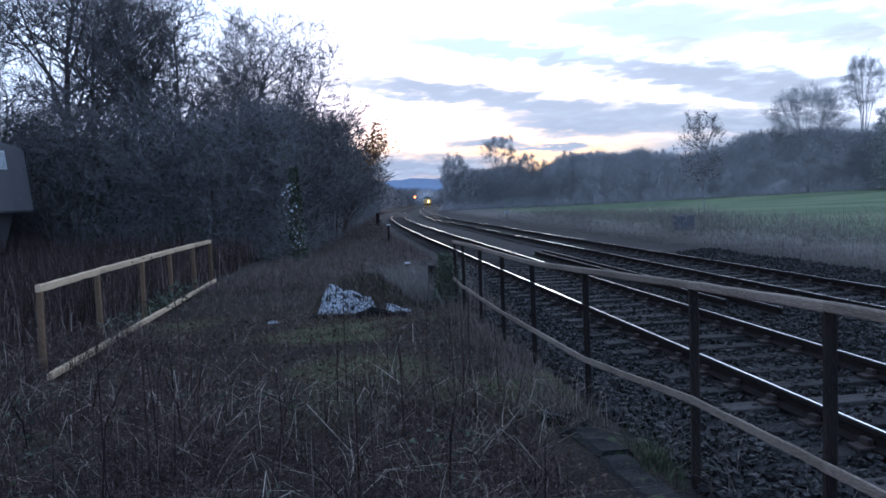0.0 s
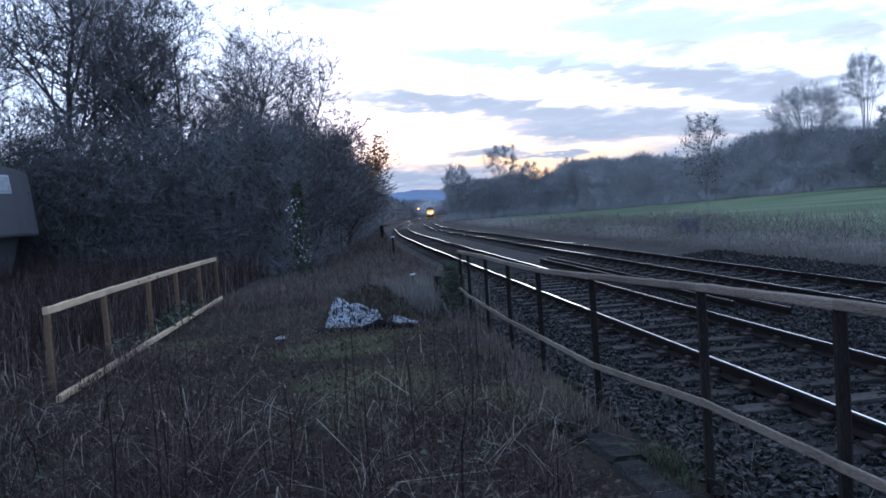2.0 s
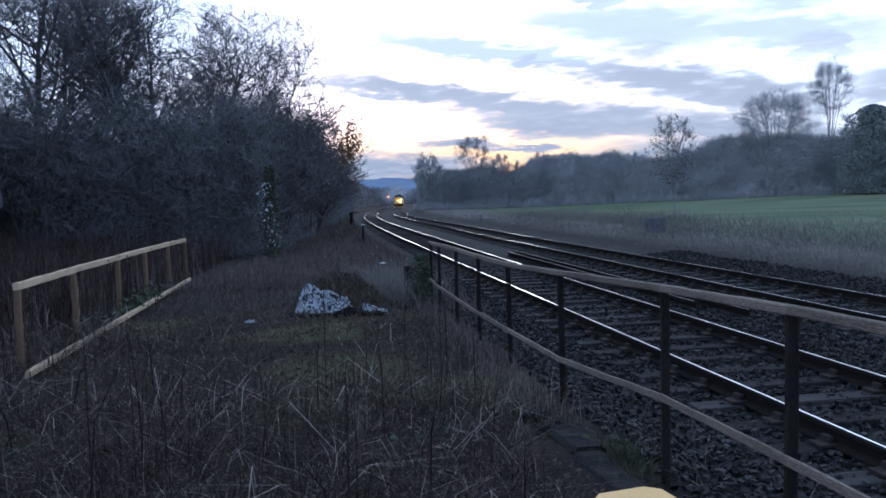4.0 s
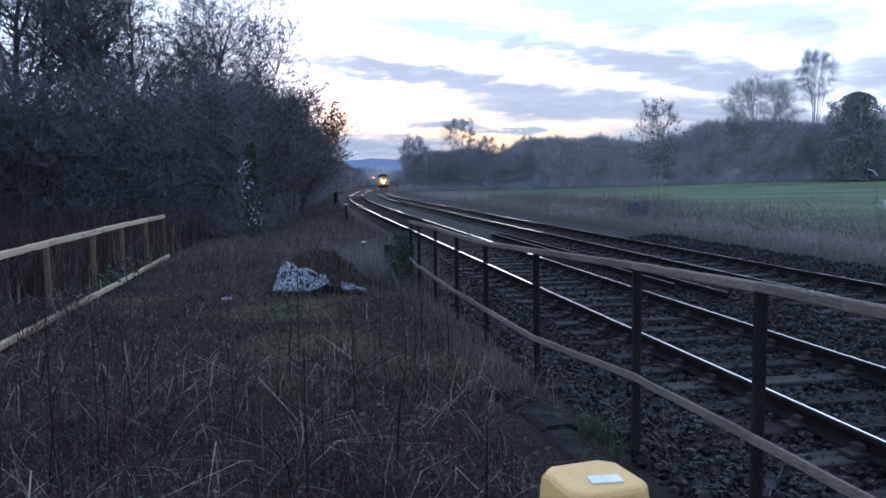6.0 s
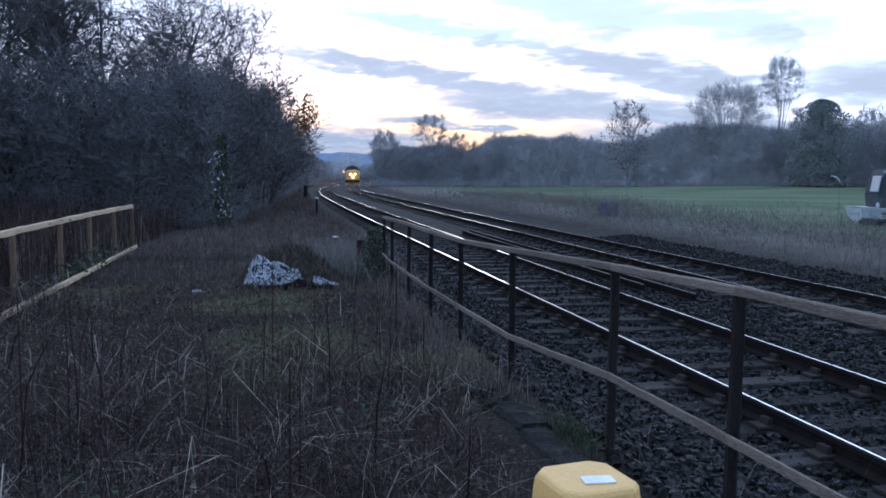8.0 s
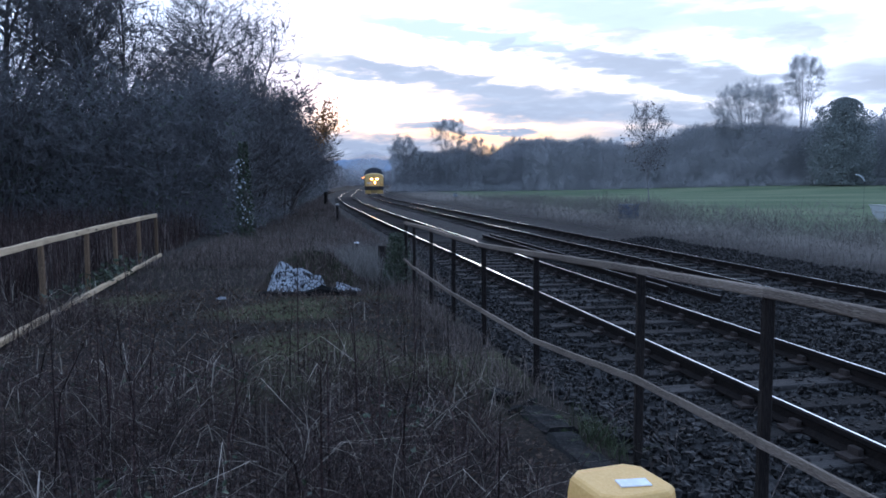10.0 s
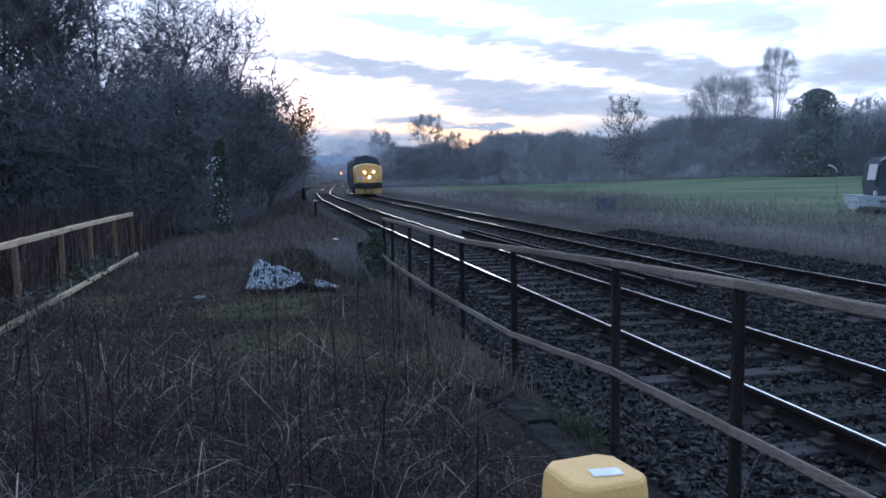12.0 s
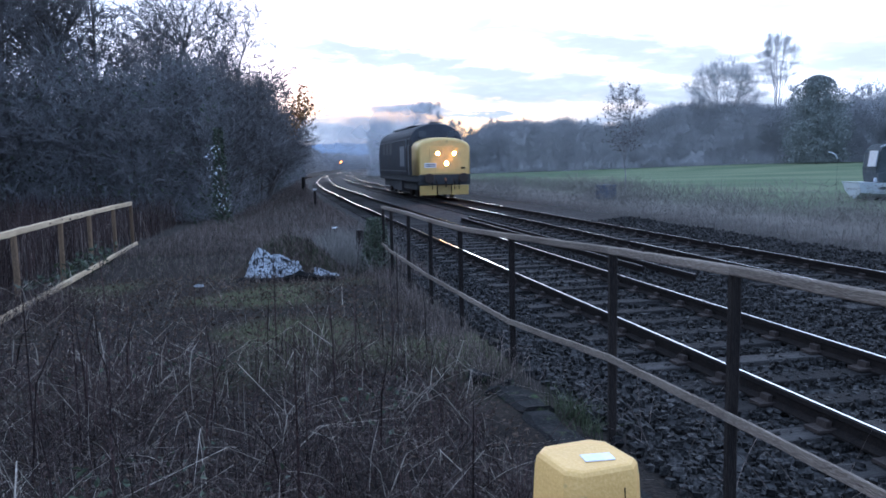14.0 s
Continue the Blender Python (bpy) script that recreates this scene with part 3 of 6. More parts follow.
def build_track(off, label):
    track = empty("railway_track", Matrix(), label, "railway track", "tracks")
    for side in (-0.75, 0.75):
        hang("rail", rail_mesh(RAIL_YS, off + side), [M["steel"], M["rust"]], track, "rusty rail with a polished bright running surface")
    first = chair = None
    y = -2.0
    while y < 110:
        p = on_line(y, off)
        turn = -math.degrees(math.atan(line_slope(y)))
        if first is None:
            first = part("sleeper", sleeper_bm(), M["sleeper"], track, "old grey-brown timber sleeper")
            sl = first
            tmp = chair_bm()
            chair = bpy.data.meshes.new("rail_chair")
            tmp.to_mesh(chair)
            tmp.free()
        else:
            sl = new("sleeper", first.data)
            sl.parent = track
        sl.matrix_basis = pose(p.x, p.y, p.z + random.uniform(0.004, 0.018), 0, 0, turn + random.uniform(-0.8, 0.8))
        if y < 30:
            for side in (-0.75, 0.75):
                c = hang("rail_chair", chair, M["iron"], sl)
                c.matrix_basis = pose(side, 0, 0.004)
        y += 0.68
    return track


build_track(0.0, "weathered ballasted railway track with bright rail tops")
build_track(GAP, "second ballasted railway track curving into the distance")
for k, (ya, yb, o, drift) in enumerate([(12.2, 27.4, 2.05, 0.0), (13.4, 27.0, 1.72, 0.0)]):
    ob = hang("spare_rail", rail_mesh(np.arange(ya, yb, 1.5), o, lift=-0.04), [M["dull"], M["rust"]], None)
    ob.data.materials[0] = M["dull"]
    tagged(ob, "rusty spare rail lying on the ballast between the tracks", "rail", "spare rails")


def stones(name, n, sample, lo, hi, mat, label):
    """Broken stone: squashed, twisted six-sided lumps."""
    rng = np.random.default_rng(4)
    base = np.array([(-1, -1, -1), (1, -1, -1), (1, 1, -1), (-1, 1, -1), (-1, -1, 1), (1, -1, 1), (1, 1, 1), (-1, 1, 1)], float) * 0.5
    quads = np.array([(0, 3, 2, 1), (4, 5, 6, 7), (0, 1, 5, 4), (1, 2, 6, 5), (2, 3, 7, 6), (3, 0, 4, 7)])
    pts = np.array([sample(rng) for _ in range(n)])
    v = base[None] * (1 + rng.uniform(-0.42, 0.3, (n, 8, 3)))
    size = rng.uniform(lo, hi, (n, 1, 1)) * rng.uniform(0.55, 1.15, (n, 1, 3))
    v = v * size
    a, b = rng.uniform(0, 2 * np.pi, n), rng.uniform(-0.7, 0.7, n)
    ca, sa, cb, sb = np.cos(a), np.sin(a), np.cos(b), np.sin(b)
    x, y, z = v[..., 0], v[..., 1], v[..., 2]
    y, z = y * cb[:, None] - z * sb[:, None], y * sb[:, None] + z * cb[:, None]
    x, y = x * ca[:, None] - y * sa[:, None], x * sa[:, None] + y * ca[:, None]
    v = np.stack([x, y, z], -1) + pts[:, None]
    f = (quads[None] + 8 * np.arange(n)[:, None, None]).reshape(-1, 4)
    ob = hang(name, mesh_from(name, v.reshape(-1, 3), f), mat)
    return tagged(ob, label, "ballast", kind="stuff")


def ballast_spot(rng):
    y = 2.2 + 23 * rng.random() ** 1.6
    u = rng.uniform(-2.7, 7.0)
    p = on_line(y, u)
    between = min(abs(u), abs(u - GAP)) < 1.25
    return (p.x, p.y, ground_z(p.x, p.y) + (rng.uniform(-0.012, 0.038) if between else rng.uniform(-0.005, 0.045)))


stones("ballast_stones", 46000, ballast_spot, 0.028, 0.068, M["ballast"], "loose grey broken ballast stones round the tracks")


# ---------------------------------------------------------------- plants
def segment_mesh(name, segs, sides=3):
    """Tapered bars, one for each (p, q, r0, r1)."""
    p = np.array([s[0] for s in segs])
    q = np.array([s[1] for s in segs])
    r0, r1 = np.array([s[2] for s in segs]), np.array([s[3] for s in segs])
    d = q - p
    d /= np.maximum(np.linalg.norm(d, axis=1, keepdims=True), 1e-6)
    ref = np.where(np.abs(d[:, 2:3]) > 0.9, [[1.0, 0, 0]], [[0, 0, 1.0]])
    a = np.cross(d, ref)
    a /= np.linalg.norm(a, axis=1, keepdims=True)
    b = np.cross(d, a)
    n = len(segs)
    ring = []
    for base, r in ((p, r0), (q, r1)):
        for k in range(sides):
            t = 2 * math.pi * k / sides
            ring.append(base + (a * math.cos(t) + b * math.sin(t)) * r[:, None])
    v = np.stack(ring, 1).reshape(-1, 3)
    quads = np.array([(k, (k + 1) % sides, sides + (k + 1) % sides, sides + k) for k in range(sides)])
    f = (quads[None] + 2 * sides * np.arange(n)[:, None, None]).reshape(-1, 4)
    return mesh_from(name, v, f)


def grow(seed, height, r0, lean=(0, 0), kids=(9, 7, 6, 4), first=0.25, spread=0.75, droop=0.0, twig=0.008, wander=0.16, ratio=0.5, stems=1, sway=0.0):
    """Wood and twig segments of a bare tree: each branch wanders upwards and forks along its outer part."""
    rng = random.Random(seed)
    wood, fine = [], []
    stack = []
    for k in range(stems):
        a = 2 * math.pi * (k + rng.random()) / stems
        tilt = 0 if stems == 1 else rng.uniform(0.1, 0.5) + sway
        d = Vector((lean[0] + tilt * math.cos(a), lean[1] + tilt * math.sin(a), 1)).normalized()
        stack.append((Vector((0.25 * math.cos(a), 0.25 * math.sin(a), -0.1)) if stems > 1 else Vector((0, 0, -0.2)), d, height * rng.uniform(0.8, 1) * (0.75 if stems > 1 else 0.85), r0, 0))
    while stack:
        p, d, length, r, lv = stack.pop()
        n = (7, 5, 4, 3, 2)[min(lv, 4)]
        tip = max(twig * 0.6, r * 0.25)
        pts = [p]
        for i in range(n):
            d = (d + Vector((rng.uniform(-1, 1), rng.uniform(-1, 1), rng.uniform(-0.6, 1) - droop * lv)) * wander).normalized()
            q = p + d * (length / n)
            ra, rb = r + (tip - r) * i / n, r + (tip - r) * (i + 1) / n
            (wood if ra > twig * 2.2 else fine).append((p[:], q[:], max(ra, twig), max(rb, twig * 0.7)))
            p = q
            pts.append((p, d, max(rb, twig)))
        if lv < len(kids):
            c = kids[lv]
            for j in range(c):
                f = first + (1 - first) * (j + rng.random()) / c if lv == 0 else rng.uniform(0.2, 1)
                bp, bd, br = pts[min(n, max(1, int(f * n + 0.5)))]
                side = Vector((rng.uniform(-1, 1), rng.uniform(-1, 1), rng.uniform(-0.35, 0.6))).normalized()
                nd = (bd * (1 - spread * 0.55) + side * spread).normalized()
                stack.append((bp, nd, length * ratio * rng.uniform(0.65, 1.15) * (1.1 - 0.35 * f if lv == 0 else 1), br * 0.62, lv + 1))
    return wood, fine


def tree(name, x, y, label, wood, fine, mats, turn=0.0, size=1.0, category="tree", group="", z=None):
    t = empty(name, pose(x, y, ground_z(x, y) if z is None else z, 0, 0, turn), label, category, group)
    t.scale = (size, size, size)
    hang("trunk", segment_mesh("trunk", wood, 6), mats[0], t)
    hang("crown", segment_mesh("crown", fine, 3), mats[1], t)
    return t


def plant_again(ob, x, y, turn, size, label="", squash=1.0):
    t = copy_thing(ob, pose(x, y, ground_z(x, y), 0, 0, turn))
    t.scale = (size, size, size * squash)
    if label:
        t["label"] = label
    return t


def build_left_wood():
    mats = (M["bark"], M["dark_twig"])
    big = [tree("bare_tree", -14.5, 30, "tall bare winter tree with dense dark twigs", *grow(11, 13.5, 0.17, kids=(15, 9, 7, 4), twig=0.009), mats, group="wood beside the line"),
           tree("bare_tree", -10.0, 31, "tall bare winter tree with dense dark twigs", *grow(12, 12.5, 0.15, kids=(15, 9, 7, 4), twig=0.009, first=0.2), mats, size=0.82, group="wood beside the line"),
           tree("bare_tree", -17.0, 25, "bare crooked tree with open branches", *grow(13, 13.5, 0.16, kids=(10, 7, 6, 4), twig=0.009, wander=0.24, first=0.3), mats, group="wood beside the line")]
    bush = [tree("bare_bush", -5.6, 31, "dense bare thorn bush at the wood's edge", *grow(21, 7.0, 0.06, kids=(8, 7, 5, 3), twig=0.009, stems=7, first=0.12), mats, category="bush", group="bushes at the wood's edge"),
            tree("bare_bush", -9.0, 27, "dense bare thorn bush at the wood's edge", *grow(22, 6.0, 0.05, kids=(8, 7, 5, 3), twig=0.009, stems=8, first=0.1, spread=0.85), mats, category="bush", group="bushes at the wood's edge")]
    rng = random.Random(5)
    for x, y, s, k in [(-19, 33, 1.05, 1), (-12.3, 35, 0.98, 2), (-8.2, 36, 0.64, 1), (-22.5, 29, 1.1, 0), (-21, 38, 1.1, 2), (-15.5, 40, 1.05, 0), (-10.5, 42, 0.85, 0),
                       (-26, 34, 1.1, 1), (-17.4, 23.6, 1.0, 1), (-9.6, 29.0, 0.8, 0), (-11.6, 32.5, 0.95, 2), (-8.8, 34.0, 0.76, 0), (-12.0, 27.5, 0.85, 1), (-8.0, 46, 0.68, 2), (-18.6, 27.2, 1.0, 0), (-7.0, 38.5, 0.5, 0)]:
        plant_again(big[k], x, y, rng.uniform(0, 360), s)
    for x, y, s, k in [(-12.5, 26, 0.9, 0), (-16, 26.5, 0.95, 1), (-19.5, 24.5, 0.9, 0), (-7.2, 26.2, 0.85, 1), (-5.4, 27.8, 0.9, 0), (-6.2, 34, 1.15, 1), (-5.3, 37.5, 1.05, 0), (-5.4, 41, 1.05, 1), (-6.0, 45, 1.0, 0),
                       (-6.6, 50, 1.0, 1), (-7.2, 56, 1.05, 0), (-8.2, 63, 1.0, 1), (-9.3, 71, 1.0, 0), (-10.6, 81, 1.0, 1), (-11.6, 92, 1.0, 0), (-12.5, 105, 1.0, 1),
                       (-13.5, 120, 1.0, 0), (-14.5, 138, 1.0, 1), (-16, 158, 1.0, 0), (-17.5, 180, 1.0, 1), (-10.5, 30, 1.0, 0), (-14, 29, 1.0, 1), (-18, 29.5, 1.0, 0), (-22, 27, 1.0, 1), (-8, 31, 1.0, 0),
                       (-9, 52, 1.25, 0), (-11, 62, 1.25, 1), (-13, 76, 1.2, 0), (-15, 96, 1.2, 1), (-18, 125, 1.2, 0), (-21, 160, 1.2, 1), (-24, 200, 1.2, 0)]:
        plant_again(bush[k], x, y, rng.uniform(0, 360), s)
    tree("leaning_tree", -7.7, 33, "slender bare tree leaning out of the wood", *grow(61, 10.2, 0.06, lean=(0.30, -0.05), kids=(8, 5, 4), twig=0.013, first=0.5, spread=0.5, wander=0.17, ratio=0.3),
         mats, group="wood beside the line")
    return big, bush


BIG, BUSH = build_left_wood()


def spread_tree(seed, h, w, z_lo, limbs=11, boughs=120, twigs=2200, r=0.22, twig=0.014, fork=0.45, rise=0.6, reach=0.07):
    """A bare crown: limbs from a fork bend out to an egg-shaped outline, boughs leave the limbs, fine twigs end in a soft brush."""
    rng = random.Random(seed)
    z_f = z_lo * fork
    mid, half = Vector((0, 0, (h + z_lo) / 2)), Vector((w / 2, w / 2, (h - z_lo) / 2))
    wood, fine = [((0, 0, -0.4), (0.1, 0, z_f * 0.5), r, r * 0.85), ((0.1, 0, z_f * 0.5), (0, 0, z_f), r * 0.85, r * 0.72)], []

    def jit(k):
        return Vector((rng.uniform(-k, k), rng.uniform(-k, k), rng.uniform(-k, k)))

    def egg(lo, hi, flat=False):
        d = Vector((rng.gauss(0, 1), rng.gauss(0, 1), rng.gauss(0.25, 1))).normalized()
        k = rng.uniform(lo, hi) * (0.92 + 0.22 * noise.noise(d * 1.7 + Vector((seed, 0, 0))))
        return mid + Vector((d.x * half.x, d.y * half.y, (abs(d.z) if flat else d.z) * half.z)) * k

    def path(a, b, ra, rb, n, swell, store):
        c = Vector((a.x + (b.x - a.x) * 0.35, a.y + (b.y - a.y) * 0.35, a.z + (b.z - a.z) * rise))
        pts, p = [a], a
        for i in range(n):
            f = (i + 1) / n
            q = a * (1 - f) ** 2 + c * 2 * f * (1 - f) + b * f * f + jit(swell * (1 - f * 0.5))
            store.append((p[:], q[:], ra + (rb - ra) * i / n, ra + (rb - ra) * f))
            p = q
            pts.append(q)
        return pts

    joints, tips = [], []
    for k in range(limbs):
        joints += path(Vector((0, 0, z_f * rng.uniform(0.8, 1))), egg(0.72, 0.95, True), r * 0.42, twig * 1.6, 9, 0.02 * w, wood)[2:]
    for k in range(boughs):
        b = egg(0.55, 1.0)
        a = min(rng.sample(joints, min(40, len(joints))), key=lambda j: (j - b).length + 2.0 * max(0, j.z - b.z))
        pts = path(a, b, twig * 2.4, twig, 5, 0.012 * w, fine)
        tips += pts[2:] + pts[-1:]
    for k in range(twigs):
        i = rng.randrange(len(tips) - 1)
        a = tips[i].lerp(tips[i + 1], rng.random()) if (tips[i] - tips[i + 1]).length < w * 0.3 else tips[i] + jit(0.03 * w)
        out = (a - mid).normalized()
        d = (out * 0.6 + Vector((0, 0, 0.55)) + jit(0.75)).normalized()
        ln = h * reach * rng.uniform(0.4, 1)
        c = a + d * ln * 0.5
        e = c + (d + jit(0.5)).normalized() * ln * 0.5
        fine += [(a[:], c[:], twig * 0.8, twig * 0.65), (c[:], e[:], twig * 0.65, twig * 0.4)]
    return wood, fine


def thicket(name, n, sample, twig, length, mat, label, category="thicket", seed=8):
    rng = random.Random(seed)
    segs = []
    while len(segs) < n:
        p = Vector(sample(rng))
        d = Vector((rng.uniform(-1, 1), rng.uniform(-1, 1), rng.uniform(-0.2, 1.3))).normalized()
        q = p + d * length * rng.uniform(0.5, 1)
        e = (d + Vector((rng.uniform(-1, 1), rng.uniform(-1, 1), rng.uniform(-1, 1))) * 0.7).normalized()
        segs.append((p[:], q[:], twig, twig * 0.8))
        segs.append((q[:], (q + e * length * 0.6)[:], twig * 0.8, twig * 0.5))
    return tagged(hang(name, segment_mesh(name, segs, 3), mat), label, category, kind="stuff")


def wood_edge(y):
    """x of the wood's edge beside the line."""
    return -4.6 - 0.035 * max(y - 24, 0) - 0.05 * max(y - 60, 0) * 0.6


def wood_spot(rng):
    if rng.random() < 0.6:
        x, y = rng.uniform(-26, -4.6), 25 + rng.random() ** 1.4 * 12
        y += 1.5 * noise.noise((x * 0.5, 0, 1))
    else:
        y = 27 + rng.random() ** 1.5 * 130
        x = wood_edge(y) - rng.random() * 4
    h = 4.8 + 2.2 * noise.noise((x * 0.4, y * 0.25, 2))
    return (x, y, ground_z(x, y) + h * rng.random() ** 1.4)


# undergrowth twigs are coloured lighter to imitate haze
thicket("undergrowth", 190000, wood_spot, 0.006, 0.42, M["twig"], "tangled undergrowth filling the bare wood, lightened for haze", "undergrowth")


def leaf_cloud(name, n, sample, size, mat, label, category, seed=3, parent=None):
    rng = np.random.default_rng(seed)
    r2 = random.Random(seed)
    c = np.array([sample(r2) for _ in range(n)])
    u, w = rng.normal(size=(n, 3)), rng.normal(size=(n, 3))
    u /= np.linalg.norm(u, axis=1, keepdims=True)
    w -= u * (u * w).sum(1, keepdims=True)
    w /= np.linalg.norm(w, axis=1, keepdims=True)
    s = size * rng.uniform(0.5, 1.1, (n, 1))
    bend = np.cross(u, w) * s * 0.25
    v = np.stack([c - u * s, c + w * s * 0.55 + bend, c + u * s, c - w * s * 0.55 + bend], 1).reshape(-1, 3)
    f = np.arange(4 * n).reshape(-1, 4)
    f = np.concatenate([f[:, [0, 1, 2]], f[:, [0, 2, 3]]])
    ob = hang(name, mesh_from(name, v, f), mat, parent)
    return ob if parent else tagged(ob, label, category, kind="stuff")


leaf_cloud("wood_ivy", 26000, wood_spot, 0.085, M["leaf"], "dark ivy and bramble leaves low in the wood", "ivy")


def build_ivy_trunk():
    x, y = -4.45, 24.4
    t = empty("ivy_trunk", pose(x, y, ground_z(x, y)), "ivy-covered tree trunk with glints painted as pale leaves", "tree")
    part("trunk", tube_bm([(0, 0, -0.2), (0.05, 0, 1.2), (-0.03, 0.05, 2.3), (0.08, 0, 2.9)], [0.14, 0.12, 0.08, 0.03]), M["bark"], t)

    def spot(rng):
        a, z = rng.uniform(0, 6.28), rng.random() * 2.9
        r = 0.10 + 0.20 * rng.random() * (1.25 - z / 2.7)
        return (r * math.cos(a), r * math.sin(a), z)

    leaf_cloud("ivy", 1300, spot, 0.06, M["leaf"], "", "", 6, t)["label"] = "dark ivy leaves"

    # glints are put in as extra pale-coloured leaves
    def glint(rng):
        z = rng.uniform(0.35, 2.4)
        return (0.16 * math.sin(z * 2.3) + rng.uniform(-0.2, 0.2), -0.4 + rng.uniform(-0.05, 0.1), z)

    leaf_cloud("pale_leaves", 80, glint, 0.05, M["glint_leaf"], "", "", 7, t)["label"] = "pale leaves painted as glints"


build_ivy_trunk()


def far_wood():
    """Bare trees and scrub beyond the field and round the bend."""
    # far trunks and crowns carry the haze in their base colours
    mats = (M["haze_bark"], M["haze_twig"])
    g = "bare trees beyond the field"
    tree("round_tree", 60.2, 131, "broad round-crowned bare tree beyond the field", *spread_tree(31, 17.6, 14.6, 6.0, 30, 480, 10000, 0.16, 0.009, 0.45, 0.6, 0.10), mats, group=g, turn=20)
    tree("poplar_tree", 69.6, 131.5, "tall slender bare tree, paled for haze", *spread_tree(32, 22.3, 7.6, 12.5, 14, 300, 5500, 0.10, 0.008, 0.5, 0.75, 0.085), mats, group=g)
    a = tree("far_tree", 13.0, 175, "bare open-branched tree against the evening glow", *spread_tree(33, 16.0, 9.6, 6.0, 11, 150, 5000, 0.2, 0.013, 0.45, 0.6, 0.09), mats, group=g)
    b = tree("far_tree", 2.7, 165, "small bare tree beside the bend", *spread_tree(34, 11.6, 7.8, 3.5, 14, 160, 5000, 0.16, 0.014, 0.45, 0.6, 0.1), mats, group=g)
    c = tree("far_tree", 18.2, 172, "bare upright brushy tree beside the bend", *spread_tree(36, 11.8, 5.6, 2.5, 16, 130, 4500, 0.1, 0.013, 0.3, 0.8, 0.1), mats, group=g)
    rng = random.Random(9)
    for x, y, s, k in [(40, 163, 0.92, 1), (44, 158, 0.85, 2), (33.5, 172, 1.0, 1), (26.5, 172, 1.0, 2), (50, 150, 0.86, 1), (22, 172, 0.85, 2), (6.5, 172, 0.75, 2), (58, 138, 1.0, 2), (80, 122, 1.1, 1),
                       (88, 114, 1.1, 1), (97, 106, 1.1, 2), (71, 126, 0.8, 0), (36, 160, 0.62, 0)]:
        plant_again((a, b, c)[k], x, y, rng.uniform(0, 360), s)
    thin = tree("sapling", 13.46, 41.3, "slender sapling with withered leaves on the verge", *spread_tree(35, 5.95, 3.0, 2.2, 12, 120, 1800, 0.032, 0.005, 0.85, 0.6, 0.09), (M["haze_bark"], M["twig"]), category="tree")

    def spot(r2):
        f = r2.random()
        w = 1.3 * math.sin(math.pi * (0.12 + 0.84 * f)) ** 0.8
        p = Vector((r2.uniform(-w, w), r2.uniform(-w, w), 2.3 + 3.6 * f))
        return (p + 0.18 * Vector((noise.noise(p * 3), noise.noise(p * 3 + Vector((7, 0, 0))), 0)))[:]

    leaf_cloud("withered_leaves", 340, spot, 0.075, M["litter"], "", "", 12, thin)["label"] = "few withered brown leaves"


far_wood()


def far_line(f):
    """The wood's front, from beside the bend to beyond the field."""
    pts = [(0.5, 160), (10, 172), (28, 165), (46, 140), (62, 122), (80, 112), (104, 92), (125, 70)]
    k = f * (len(pts) - 1)
    i = min(int(k), len(pts) - 2)
    return Vector(pts[i]).lerp(Vector(pts[i + 1]), k - i)


# height of the wood by bearing (x over y), for a front 150 m off
WOOD_TOP = [(-0.03, 5.0), (0.0, 7.0), (0.10, 7.6), (0.12, 7.0), (0.14, 8.4), (0.17, 10.0), (0.20, 9.4), (0.25, 10.0), (0.275, 8.6), (0.32, 8.6), (0.365, 10.0), (0.385, 11.6), (0.54, 11.6), (0.8, 12.5), (1.8, 12.5)]


def far_height(x, y):
    k = x / y
    for (a, h), (b, g) in zip(WOOD_TOP[:-1], WOOD_TOP[1:]):
        if k < b:
            return (h + (g - h) * max(0, k - a) / (b - a)) * y / 150
    return 12.5 * y / 150


def far_surface(f, s):
    """A place on the lumpy outside of the far wood: f along its front, s from its foot over the top to its back."""
    p = far_line(f)
    h = 0.93 * far_height(p.x, p.y + 5) * (1 + 0.10 * noise.noise((p.x * 0.16, p.y * 0.16, 2)))
    t = math.pi * s
    y = p.y + 1.0 + 5.0 * (1 - math.cos(t))
    z = h * math.sin(t) ** 0.6
    q = Vector((p.x, y, z))
    lump = 0.8 * noise.noise(q * 0.22) + 0.25 * noise.noise(q * 0.8)
    x, y = p.x + 0.6 * noise.noise(q * 0.5 + Vector((9, 0, 0))), y - lump * max(0, math.cos(t) + 0.2)
    return Vector((x, y, ground_z(x, y) - 0.2 + max(0, z + lump * 0.7 * math.sin(t) * min(1, z / 2))))


def build_far_wood():
    n, rows = 420, 22
    verts = [far_surface(i / n, k / rows)[:] for i in range(n + 1) for k in range(rows + 1)]
    w = rows + 1
    faces = [(i * w + k, (i + 1) * w + k, (i + 1) * w + k + 1, i * w + k + 1) for i in range(n) for k in range(rows)]
    me = mesh_from("hedge_core", verts, faces)
    me.polygons.foreach_set("use_smooth", [True] * len(faces))
    # core takes the twig tone with haze put into it
    tagged(hang("hedge_core", me, M["haze_twig"]), "dense heart of the bare far wood", "woodland", kind="stuff")


def far_spot(rng):
    return far_surface(rng.random(), rng.random() ** 1.5 * 0.55) - Vector((0, 0.1, 0.1))


build_far_wood()
thicket("far_scrub", 150000, far_spot, 0.022, 1.0, M["haze_twig"], "bare scrub and hedge beyond the field, paled for haze", "woodland", 14)
leaf_cloud("far_underwood", 90000, far_spot, 0.15, M["haze_twig"], "dense underwood in the far wood, paled for haze", "woodland", 15)


